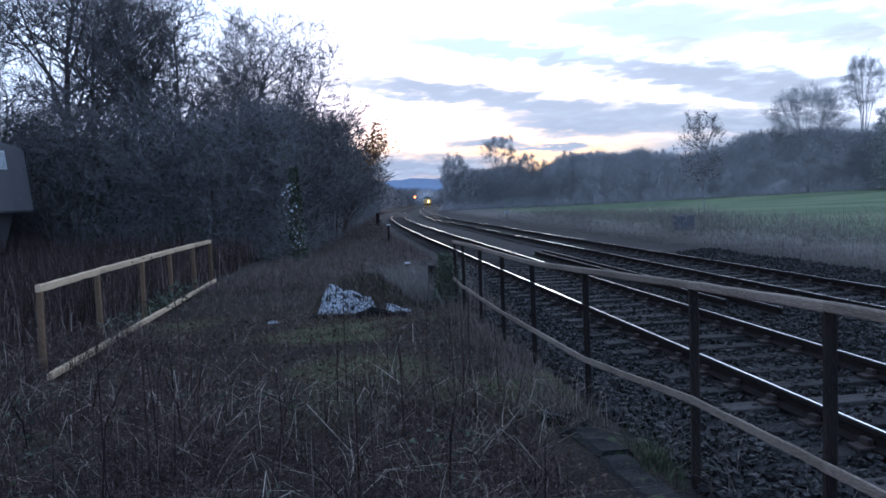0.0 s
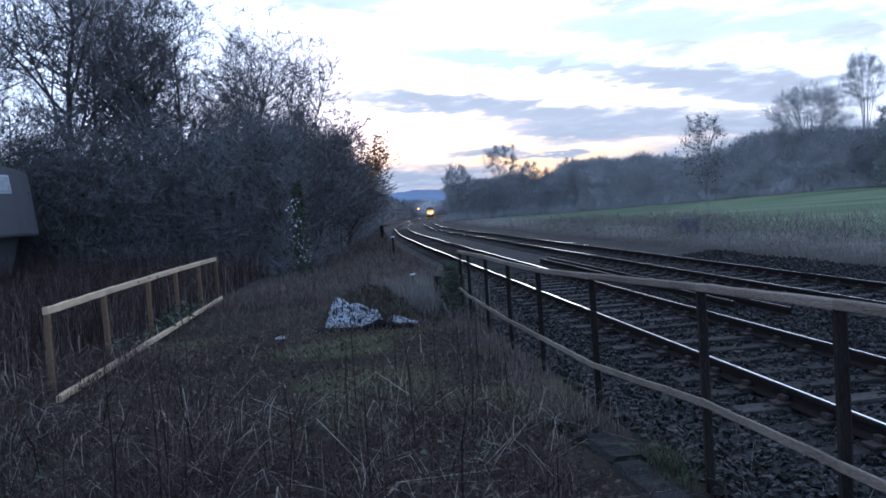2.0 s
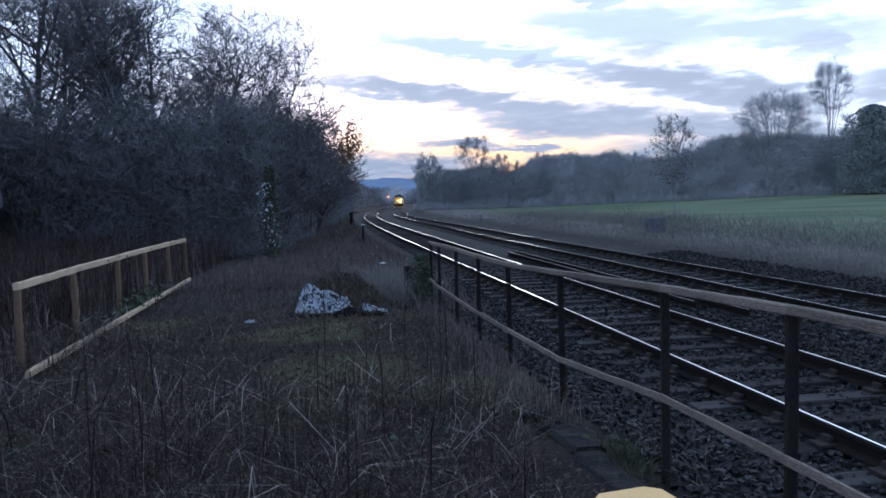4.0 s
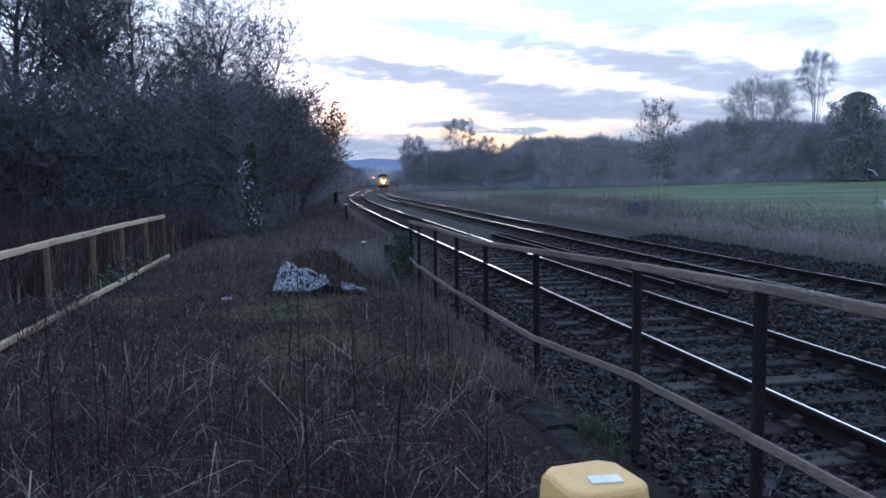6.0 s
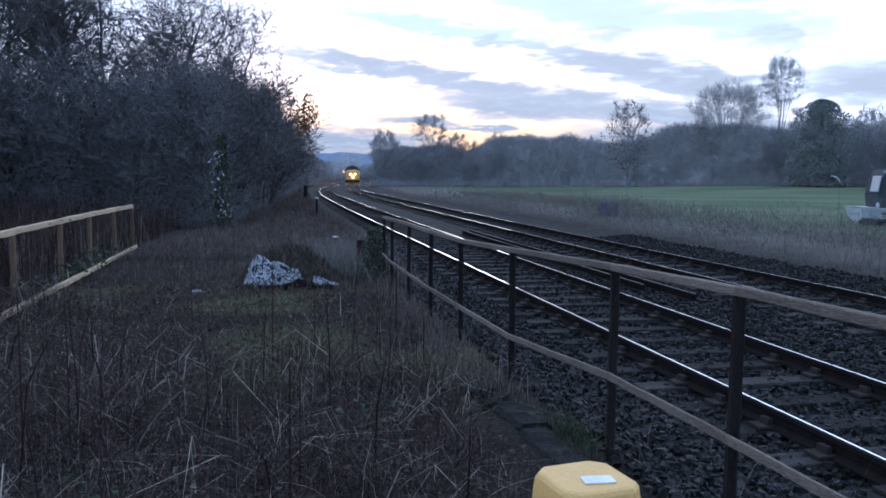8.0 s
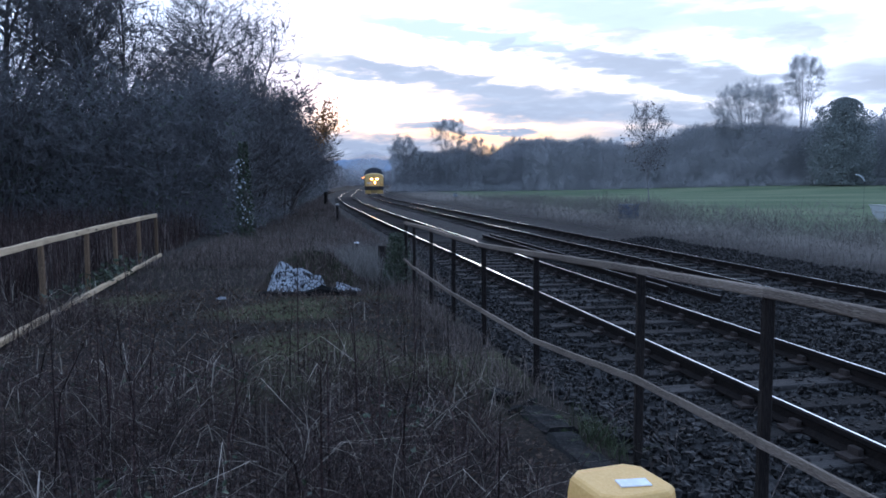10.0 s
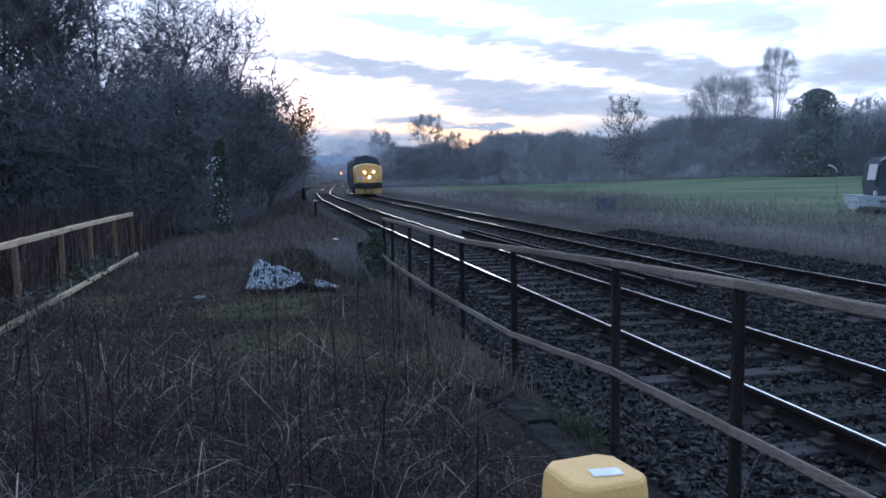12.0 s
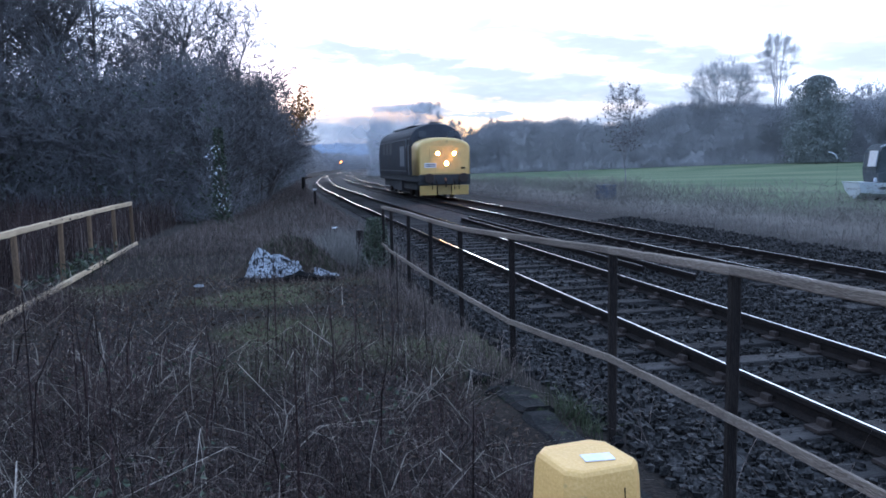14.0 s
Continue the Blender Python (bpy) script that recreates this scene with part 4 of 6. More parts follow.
def belt(name, pts, tall, deep, mat, label, twigs, twig, length, seed):
    """A lumpy belt of wood along points, with a fringe of bare twigs."""
    cum = [0.0]
    for a, b in zip(pts[:-1], pts[1:]):
        cum.append(cum[-1] + math.dist(a, b))

    def surface(f, s):
        d = f * cum[-1]
        i = max(k for k in range(len(pts) - 1) if cum[k] <= d + 1e-6)
        a, b = Vector(pts[i]), Vector(pts[i + 1])
        p = a.lerp(b, (d - cum[i]) / (cum[i + 1] - cum[i]))
        side = Vector(((b - a).y, -(b - a).x)).normalized()
        t = math.pi * s
        h = tall * (1 + 0.22 * noise.noise((p.x * 0.15, p.y * 0.15, seed)) + 0.10 * noise.noise((p.x * 0.5, p.y * 0.5, seed)))
        p = p + side * deep * math.cos(t)
        z = h * math.sin(t) ** 0.6
        q = Vector((p.x, p.y, z))
        lump = tall * 0.10 * (noise.noise(q * 0.35) + 0.5 * noise.noise(q * 0.9))
        g = ground_z(p.x, p.y) if p.y < 330 else -1.3
        return Vector((p.x + side.x * lump, p.y + side.y * lump, g - 0.2 + max(0, z + lump * math.sin(t))))

    n, rows = int(cum[-1] / max(0.6, tall * 0.12)), 14
    verts = [surface(i / n, k / rows)[:] for i in range(n + 1) for k in range(rows + 1)]
    w = rows + 1
    faces = [(i * w + k, (i + 1) * w + k, (i + 1) * w + k + 1, i * w + k + 1) for i in range(n) for k in range(rows)]
    me = mesh_from(name, verts, faces)
    me.polygons.foreach_set("use_smooth", [True] * len(faces))
    tagged(hang(name, me, mat), label, "woodland", kind="stuff")
    thicket(name + "_fringe", twigs, lambda r: surface(r.random(), r.random() ** 1.4), twig, length, mat, "bare twigs on the " + label, "woodland", seed)


belt("distant_wood", [(-90, 440), (-30, 448), (45, 462)], 8.0, 6.0, M["dark_twig"], "dim belt of bare wood across the valley", 12000, 0.04, 1.2, 16)
belt("lineside_wood", [(-14.5, 130), (-18.0, 200), (-20.0, 300), (-22.0, 425)], 6.2, 3.0, M["dark_twig"], "bare wood along the far line", 16000, 0.025, 0.9, 17)
belt("wood_heart", [(-28, 30), (-16, 30.5), (-9.5, 31.5), (-7.0, 36), (-7.4, 48), (-9.6, 66), (-12.5, 95), (-14.5, 135)], 4.0, 1.6, M["dark_twig"], "dense dark heart of the wood beside the line", 40000, 0.006, 0.45, 18)


def yew(x, y, h, w, seed, label):
    t = empty("evergreen_tree", pose(x, y, ground_z(x, y)), label, "tree", "evergreens")
    part("trunk", tube_bm([(0, 0, -0.3), (0.1, 0, h * 0.4), (0, 0, h * 0.85)], [0.3, 0.22, 0.06]), M["bark"], t)

    def spot(rng):
        a, f = rng.uniform(0, 6.28), rng.random()
        z = h * (0.01 + 0.99 * f)
        r = w * (math.sqrt(max(0.0, 1 - ((f - 0.4) / 0.6) ** 2)) if f > 0.4 else 0.84 + 0.4 * f) * (rng.random() ** 0.5) * (0.85 + 0.45 * noise.noise((math.cos(a) * 1.6, math.sin(a) * 1.6 + seed, z * 0.45)) + 0.25 * noise.noise((math.cos(a) * 4, math.sin(a) * 4 + seed, z * 1.2)))
        return (r * math.cos(a), r * math.sin(a), z)

    # crown's leaf colour already holds the haze
    leaf_cloud("crown", 26000, spot, 0.17, M["haze_leaf"], "", "", seed, t)


yew(66.6, 114, 12.9, 5.2, 41, "rounded evergreen tree at the field's edge, paled for haze")
yew(82.0, 109, 11.5, 7.5, 42, "broad evergreen tree at the field's edge, paled for haze")


def blades(name, n, sample, h, wide, lean, mat, label, category, seed, curl=0.35):
    """Thin grass blades or stems: three tapering pieces each."""
    rng = np.random.default_rng(seed)
    r2 = random.Random(seed)
    p = np.array([sample(r2) for _ in range(n)])
    hh = rng.uniform(h[0], h[1], n) * p[:, 3]
    a, b = rng.uniform(0, 2 * np.pi, n), rng.uniform(0, 2 * np.pi, n)
    out = np.stack([np.cos(a), np.sin(a), np.zeros(n)], 1)
    wd = np.stack([np.cos(b), np.sin(b), np.zeros(n)], 1) * (wide * rng.uniform(0.6, 1.3, n))[:, None]
    ln = (lean * rng.random(n) ** 1.5)[:, None]
    up = np.array([[0, 0, 1.0]])
    base = p[:, :3]
    mid = base + hh[:, None] * 0.55 * (up + out * ln * 0.7)
    tip = base + hh[:, None] * (up * (1 - curl * ln) + out * ln * 1.4)
    v = np.stack([base - wd, base + wd, mid - wd * 0.75, mid + wd * 0.75, tip - wd * 0.2, tip + wd * 0.2], 1).reshape(-1, 3)
    q = np.array([(0, 1, 3, 2), (2, 3, 5, 4)])
    f = (q[None] + 6 * np.arange(n)[:, None, None]).reshape(-1, 4)
    return tagged(hang(name, mesh_from(name, v, f), mat), label, category, kind="stuff")


def at_ground(x, y, k=1.0):
    return (x, y, ground_z(x, y) - 0.02, k)


def near_spot(rng):
    """The rough ground before the clearing, thicker towards the camera."""
    while True:
        y = 1.6 + 9.5 * rng.random() ** 1.1
        x = rng.uniform(-6.5, 1.6)
        u = x - line_x(y)
        if u > -3.45 + 0.2 * noise.noise((x, y, 2)):
            continue
        clear = smooth(6.4, 8.2, y + 0.9 * noise.noise((x * 0.6, y * 0.6, 1))) * (1 - smooth(1.6, 3.4, abs(x + 1.0)))
        if rng.random() < clear * 0.85 or math.hypot(x - 0.53, y - 1.88) < 0.22:
            continue
        if rng.random() > 0.25 + 1.6 * abs(noise.noise((x * 0.8, y * 0.8, 14))):
            continue
        return at_ground(x, y, (0.55 + 0.8 * abs(noise.noise((x * 0.9, y * 0.9, 6)))) * (1 - 0.5 * clear))


blades("dead_weeds", 21000, near_spot, (0.12, 0.6), 0.0025, 2.6, M["stem"], "tangled dead brown weeds and bramble stems", "weeds", 51)
blades("dead_grass", 17000, near_spot, (0.08, 0.42), 0.0023, 3.0, M["straw"], "flattened dead grass among the weeds", "grass", 52)
blades("pale_stalks", 1100, near_spot, (0.2, 0.6), 0.003, 3.0, M["pale_straw"], "scattered pale broken stalks", "weeds", 53)


def arching(name, n, sample, length, r, mat, label, seed):
    """Arching bramble canes: each rises, bends over and droops."""
    rng = random.Random(seed)
    segs = []
    for _ in range(n):
        x, y, z, k = sample(rng)
        p = Vector((x, y, z))
        a = rng.uniform(0, 6.28)
        tip = rng.uniform(0.15, 1.3)
        d = Vector((tip * math.cos(a), tip * math.sin(a), 1)).normalized()
        ln = rng.uniform(*length) * k
        bend = rng.uniform(0.02, 0.22)
        for i in range(7):
            d = (d + Vector((math.cos(a) * bend, math.sin(a) * bend, -bend * 0.75)) + Vector((rng.uniform(-1, 1), rng.uniform(-1, 1), rng.uniform(-1, 1))) * 0.09).normalized()
            q = p + d * ln / 7
            segs.append((p[:], q[:], r * (1 - i / 9), r * (1 - (i + 1) / 9)))
            p = q
    return tagged(hang(name, segment_mesh(name, segs, 3), mat), label, "weeds", kind="stuff")


arching("bramble_canes", 1500, near_spot, (0.5, 1.3), 0.0032, M["stem"], "arching dark bramble canes in the weeds", 91)
arching("pale_canes", 400, near_spot, (0.35, 0.95), 0.0028, M["pale_straw"], "pale dry arching stalks in the weeds", 92)
arching("fine_canes", 2600, near_spot, (0.3, 0.8), 0.002, M["straw"], "fine tangled dry stalks in the weeds", 93)


def broken_spot(rng):
    """Clumps of snapped straw lying over the weeds."""
    while True:
        x, y, z, k = near_spot(rng)
        if noise.noise((x * 1.3, y * 1.3, 41)) > 0.12:
            return (x, y, z + rng.uniform(0.05, 0.3), 1.0)


blades("snapped_straw", 420, broken_spot, (0.12, 0.38), 0.0042, 3.4, M["pale_straw"], "snapped pale straw lying over the weeds", "weeds", 94, 0.9)


def tall_stem_spot(rng):
    x, y = rng.uniform(-5.0, 0.6), rng.uniform(2.6, 8.0)
    return at_ground(x, y, 1.0)


blades("tall_stems", 140, tall_stem_spot, (0.55, 1.25), 0.0065, 0.35, M["stem"], "tall dark dead stems standing in the weeds", "weeds", 54)


def left_spot(rng):
    y = 8 + 18 * rng.random()
    x = rng.uniform(-20, -4.9 - 0.05 * (y - 8))
    return at_ground(x, y, 0.7 + 0.6 * abs(noise.noise((x * 0.5, y * 0.5, 1))))


blades("tall_dead_weeds", 20000, left_spot, (0.5, 1.45), 0.006, 0.5, M["stem"], "tall dead weeds behind the wooden railing", "weeds", 55)
blades("tall_dead_grass", 9000, left_spot, (0.4, 1.2), 0.006, 0.6, M["straw"], "tall dead grass behind the wooden railing", "grass", 56)


def clearing_spot(rng):
    y = 7.5 + 16 * rng.random()
    x = rng.uniform(-5.0, on_line(y, -3.0).x)
    return at_ground(x, y, (0.6 + 0.8 * abs(noise.noise((x * 0.8, y * 0.8, 3)))) * (0.45 + 0.75 * smooth(10, 16, y)))


blades("clearing_grass", 12000, clearing_spot, (0.08, 0.34), 0.004, 2.2, M["straw"], "short dead grass on the trodden clearing", "grass", 57)
blades("clearing_moss_grass", 5000, clearing_spot, (0.04, 0.14), 0.005, 1.0, M["green"], "short green grass on the clearing", "grass", 58)


def bank_spot(rng):
    y = 16 + 130 * rng.random() ** 1.8
    a, b = wood_edge(y) - 0.5, on_line(y, -2.7).x
    x = a + (b - a) * rng.random()
    return at_ground(x, y, 0.7 + 0.6 * abs(noise.noise((x * 0.6, y * 0.4, 3))))


blades("bank_grass", 26000, bank_spot, (0.12, 0.42), 0.005, 1.4, M["straw"], "rough dead grass on the bank beside the line", "grass", 59)


def tuft_spot(rng):
    x, y = -0.5 + rng.gauss(0, 0.42), 15.2 + rng.gauss(0, 1.0)
    return at_ground(x, y, 1.0)


blades("pale_grass_tuft", 3600, tuft_spot, (0.2, 0.7), 0.004, 1.6, M["verge"], "pale dry tussock beside the fence end", "grass", 60)


def fence_spot(rng):
    y = rng.uniform(6.2, 13.5)
    p = on_line(y, -3.05 + rng.gauss(0, 0.16))
    return at_ground(p.x, p.y, 0.5 + abs(noise.noise((p.x, p.y, 8))) * 1.3)


blades("fence_grass", 2600, fence_spot, (0.06, 0.36), 0.0035, 1.0, M["straw"], "dead grass along the foot of the fence", "grass", 61)


def green_spot(rng):
    x, y = 1.36 + rng.gauss(0, 0.08), 5.2 + rng.gauss(0, 0.25)
    return at_ground(x, y, 1.0)


blades("green_tuft", 300, green_spot, (0.06, 0.18), 0.004, 1.0, M["green"], "fresh green grass tuft beside the concrete kerb", "grass", 62)


def verge_spot(rng):
    y = 6 + 150 * rng.random() ** 1.8
    u = 7.0 + (8.0 + 0.10 * y) * rng.random() ** 1.6
    p = on_line(y, u)
    k = (0.22 + 0.75 * abs(noise.noise((p.x * 0.3, p.y * 0.3, 5))) + 0.5 * max(0, noise.noise((p.x * 0.9, p.y * 0.9, 12)))) * (1 - 0.4 * smooth(10, 17, u))
    return at_ground(p.x, p.y, k)


blades("verge_grass", 60000, verge_spot, (0.12, 0.55), 0.005, 1.1, M["verge"], "tall dead grass on the verge beside the field", "grass", 63)
blades("verge_weeds", 3600, verge_spot, (0.3, 1.5), 0.006, 0.5, M["verge"], "dark dead weeds on the verge beside the field", "weeds", 64)


def litter_spot(rng):
    y = 1.8 + 11 * rng.random()
    x = rng.uniform(-6, on_line(y, -3.2).x)
    return (x, y, ground_z(x, y) + rng.random() * 0.05)


leaf_cloud("leaf_litter", 14000, litter_spot, 0.028, M["litter"], "brown leaf litter on the rough ground", "leaf litter", 81)


def bramble_spot(rng):
    while True:
        y = 2.0 + 4.5 * rng.random()
        x = rng.uniform(-6, 0.2)
        if noise.noise((x * 0.7, y * 0.7, 21)) + 0.25 * smooth(-2, -4, x) > 0.12:
            return (x, y, ground_z(x, y) + 0.05 + rng.random() * 0.28)


leaf_cloud("bramble_leaves", 1700, bramble_spot, 0.03, M["leaf"], "low dark bramble leaves among the weeds", "bramble", 82)


def rail_ivy_spot(rng):
    f = rng.gauss(0.5, 0.14)
    return (-4.35 - 0.9 * f + rng.uniform(-0.1, 0.15), 8.75 + 9.5 * f, 0.22 + rng.gauss(0.06, 0.1))


leaf_cloud("railing_bramble", 260, rail_ivy_spot, 0.06, M["leaf"], "bramble leaves grown over the low board", "bramble", 83)


def edge_leaf_spot(rng):
    a, r = rng.uniform(0, 6.28), rng.random()
    return (-3.35 + 0.75 * r * math.cos(a), 40.4 + 1.2 * r * math.sin(a), 4.2 + 1.9 * (rng.random() - 0.35) + 0.5 * math.cos(a))


leaf_cloud("withered_oak_leaves", 1300, edge_leaf_spot, 0.075, M["oak_leaf"], "withered orange leaves on the wood's edge", "leaves", 84)


def verge_scrub_spot(rng):
    while True:
        y = 9 + 60 * rng.random() ** 1.3
        u = 7.6 + (4.5 + 0.07 * y) * rng.random()
        p = on_line(y, u)
        k = noise.noise((p.x * 0.33, p.y * 0.33, 31))
        if k > 0.05:
            return (p.x, p.y, ground_z(p.x, p.y) + rng.random() ** 1.3 * min(1.0, 0.3 + 2.4 * k))


thicket("verge_scrub", 22000, verge_scrub_spot, 0.005, 0.26, M["verge"], "low grey bramble scrub on the verge", "scrub", 95)


def field_edge_spot(rng):
    y = 16 + 70 * rng.random()
    p = on_line(y, 11 + 0.04 * y + 9 * rng.random() ** 1.5)
    return at_ground(p.x, p.y, 0.4 + 0.9 * abs(noise.noise((p.x * 0.5, p.y * 0.5, 33))))


blades("field_edge_weeds", 7000, field_edge_spot, (0.3, 1.1), 0.007, 0.8, M["verge"], "thin dead weeds along the field's edge", "weeds", 96)


def fence_end_spot(rng):
    a, z = rng.uniform(0, 6.28), rng.random()
    r = (0.08 + 0.24 * rng.random()) * (1.1 - 0.6 * z)
    return (0.08 + r * math.cos(a), 13.45 + r * math.sin(a), 0.03 + z * 0.92)


leaf_cloud("fence_ivy", 2200, fence_end_spot, 0.032, M["leaf"], "dark ivy clump on the fence's end post", "ivy", 97)


def shoulder_spot(rng):
    y = 13 + 75 * rng.random() ** 1.4
    p = on_line(y, -1.75 - 1.3 * rng.random() ** 0.7)
    return at_ground(p.x, p.y, 0.3 + 1.1 * max(0, 0.25 + noise.noise((p.x * 0.9, p.y * 0.5, 51))))


blades("shoulder_grass", 9000, shoulder_spot, (0.12, 0.5), 0.008, 1.0, M["straw"], "dead grass creeping over the ballast shoulder", "grass", 99)


def ballast_cane_spot(rng):
    p = on_line(rng.uniform(3.4, 6.2), rng.uniform(-2.55, -1.6))
    return at_ground(p.x, p.y, 1.0)


arching("fallen_canes", 26, ballast_cane_spot, (0.4, 0.9), 0.003, M["straw"], "dead bramble canes straggling over the ballast", 98)


def hedge_foot_spot(rng):
    p = far_line(rng.random())
    x, y = p.x + rng.uniform(-2, 2), p.y - 3.5 + 4.5 * rng.random()
    return (x, y, ground_z(x, y) + rng.random() ** 1.6 * (0.6 + 2.2 * abs(noise.noise((x * 0.3, y * 0.1, 6)))))


thicket("hedge_foot_scrub", 16000, hedge_foot_spot, 0.03, 0.6, M["haze_twig"], "low scrub at the foot of the far hedge, paled for haze", "scrub", 101)


# ---------------------------------------------------------------- fences
FENCE = [(1.66, 3.48, 1.345), (1.47, 4.74, 1.305), (1.18, 6.63, 1.23), (0.93, 8.34, 1.165), (0.71, 9.76, 1.16), (0.50, 11.17, 1.165), (0.30, 12.52, 1.15), (0.19, 13.33, 1.14)]
FENCE_LOW = [0.65, 0.63, 0.49, 0.47, 0.46, 0.475, 0.49, 0.53]


def build_track_fence():
    f = empty("post_and_rail_fence", Matrix(), "old dark post-and-rail fence with bowed boards beside the track", "fence")
    pts = [(1.86, 2.15, 1.365), *FENCE]
    low = [0.66, *FENCE_LOW]
    for i, (x, y, z) in enumerate(pts):
        g = ground_z(x, y) - 0.15
        part("post", plank_bm((x + 0.015, y + 0.02, g), (x + 0.015 + random.uniform(-0.01, 0.01), y + 0.02, z + 0.005), 0.05, 0.05, i, 0.004, 5), M["post"], f)
        part("bolt", tube_bm([(x - 0.01, y, z - 0.02), (x - 0.02, y, z - 0.02)], [0.012, 0.011], 6), M["iron"], f)
    for i in range(len(pts) - 1):
        a, b = Vector(pts[i]), Vector(pts[i + 1])
        part("top_rail", plank_bm(a, b, 0.047, 0.042, 20 + i, 0.002), M["board"], f, "weathered grey-brown board")
        a, b = Vector((*pts[i][:2], low[i])), Vector((*pts[i + 1][:2], low[i + 1]))
        a.x += -0.02
        b.x += -0.02
        part("lower_rail", plank_bm(a, b, 0.046, 0.02, 40 + i, 0.003), M["board"], f, "thin sagging board")


build_track_fence()


def build_left_fence():
    f = empty("wooden_railing", Matrix(), "yellowed wooden railing with a low board among weeds", "fence")
    tops = [(-4.42, 8.75, 1.05), (-4.66, 10.8, 1.06), (-4.86, 12.9, 1.07), (-5.03, 14.75, 1.08), (-5.2, 16.7, 1.08), (-5.33, 18.32, 1.08)]
    for i, (x, y, z) in enumerate(tops):
        g = ground_z(x, y) - 0.2
        part("post", plank_bm((x - 0.02, y + 0.05, g), (x - 0.02 + random.uniform(-0.02, 0.02), y + 0.05, z - 0.03), 0.066, 0.066, 60 + i, 0.006, 5), M["pine_post"], f)
    for i in range(len(tops) - 1):
        part("top_rail", plank_bm(tops[i], tops[i + 1], 0.085, 0.06, 70 + i, 0.004), M["pine"], f, "yellowed sawn board")
        a = Vector((-4.08, 8.2, 0.19)).lerp(Vector((-5.25, 18.3, 0.18)), i / 5)
        b = Vector((-4.08, 8.2, 0.19)).lerp(Vector((-5.25, 18.3, 0.18)), (i + 1) / 5)
        part("lower_rail", plank_bm(a, b, 0.075, 0.06, 80 + i, 0.004), M["pine"], f, "yellowed sawn board lying low in the weeds")


build_left_fence()


# ---------------------------------------------------------------- things near the camera
def build_yellow_box():
    """A tapered, hollow-looking plastic post box with chamfered corners and a raised seam."""
    b = empty("yellow_post_box", pose(0.52, 1.875, 0, 0, 0, 16), "yellow tapered plastic post with a white label on top", "post")
    bm = bmesh.new()
    rings = []
    for z, w, c in [(0.0, 0.156, 0.043), (0.6, 0.128, 0.037), (1.080, 0.109, 0.035), (1.111, 0.105, 0.034), (1.120, 0.099, 0.032), (1.123, 0.091, 0.029)]:
        prof = [(-w, -w + c), (-w + c, -w), (w - c, -w), (w, -w + c), (w, w - c), (w - c, w), (-w + c, w), (-w, w - c)]
        rings.append([bm.verts.new((x, y, z)) for x, y in prof])
    for r, s in zip(rings[:-1], rings[1:]):
        for k in range(8):
            bm.faces.new((r[k], r[(k + 1) % 8], s[(k + 1) % 8], s[k]))
    bm.faces.new(rings[-1])
    bm.faces.new(list(reversed(rings[0])))
    part("shell", bm, M["yellow"], b, "yellow moulded plastic shell")
    part("label", one_box((0.012, -0.034, 1.1255), (0.078, 0.045, 0.003), Matrix.Rotation(radians(-12), 3, "Z")), M["paper"], b, "white paper label")
    part("seam", one_box((0.042, -0.1335, 0.56), (0.0014, 0.004, 1.02), Matrix.Rotation(radians(-2.6), 3, "X")), M["rust"], b, "dark hairline seam")


build_yellow_box()


def build_kerb():
    rng = random.Random(2)
    for i, (ya, yb) in enumerate([(2.2, 3.3), (3.34, 4.5), (4.54, 5.62), (5.66, 6.3)]):
        a, b = on_line(ya, -2.96), on_line(yb, -3.0)
        bm = plank_bm((a.x, a.y, 0.02), (b.x, b.y, 0.0), 0.26, 0.24, 90 + i, 0.01, 9)
        for v in bm.verts:
            v.co += Vector((1, 1, 1)) * 0.02 * noise.noise(v.co * 5)
        tagged(part("concrete_kerb", bm, M["concrete"]), "dark worn concrete kerb at the foot of the fence", "kerb", "kerbs")
    for x, y, s in [(0.83, 6.15, 0.17), (1.02, 5.98, 0.13), (0.88, 5.85, 0.11), (0.98, 6.3, 0.1)]:
        bm = one_box((0, 0, 0), (s, s * 0.8, s * 0.5), bevel=s * 0.08)
        for v in bm.verts:
            v.co += Vector((1, 1, 1)) * 0.03 * noise.noise(v.co * 9 + Vector((x, y, 0)))
        ob = part("concrete_lump", bm, M["concrete"])
        ob.matrix_basis = pose(x, y, ground_z(x, y) + s * 0.3, rng.uniform(-10, 10), rng.uniform(-10, 10), rng.uniform(0, 90))
        tagged(ob, "broken lump of dark concrete by the kerb", "rubble", "rubble")


build_kerb()


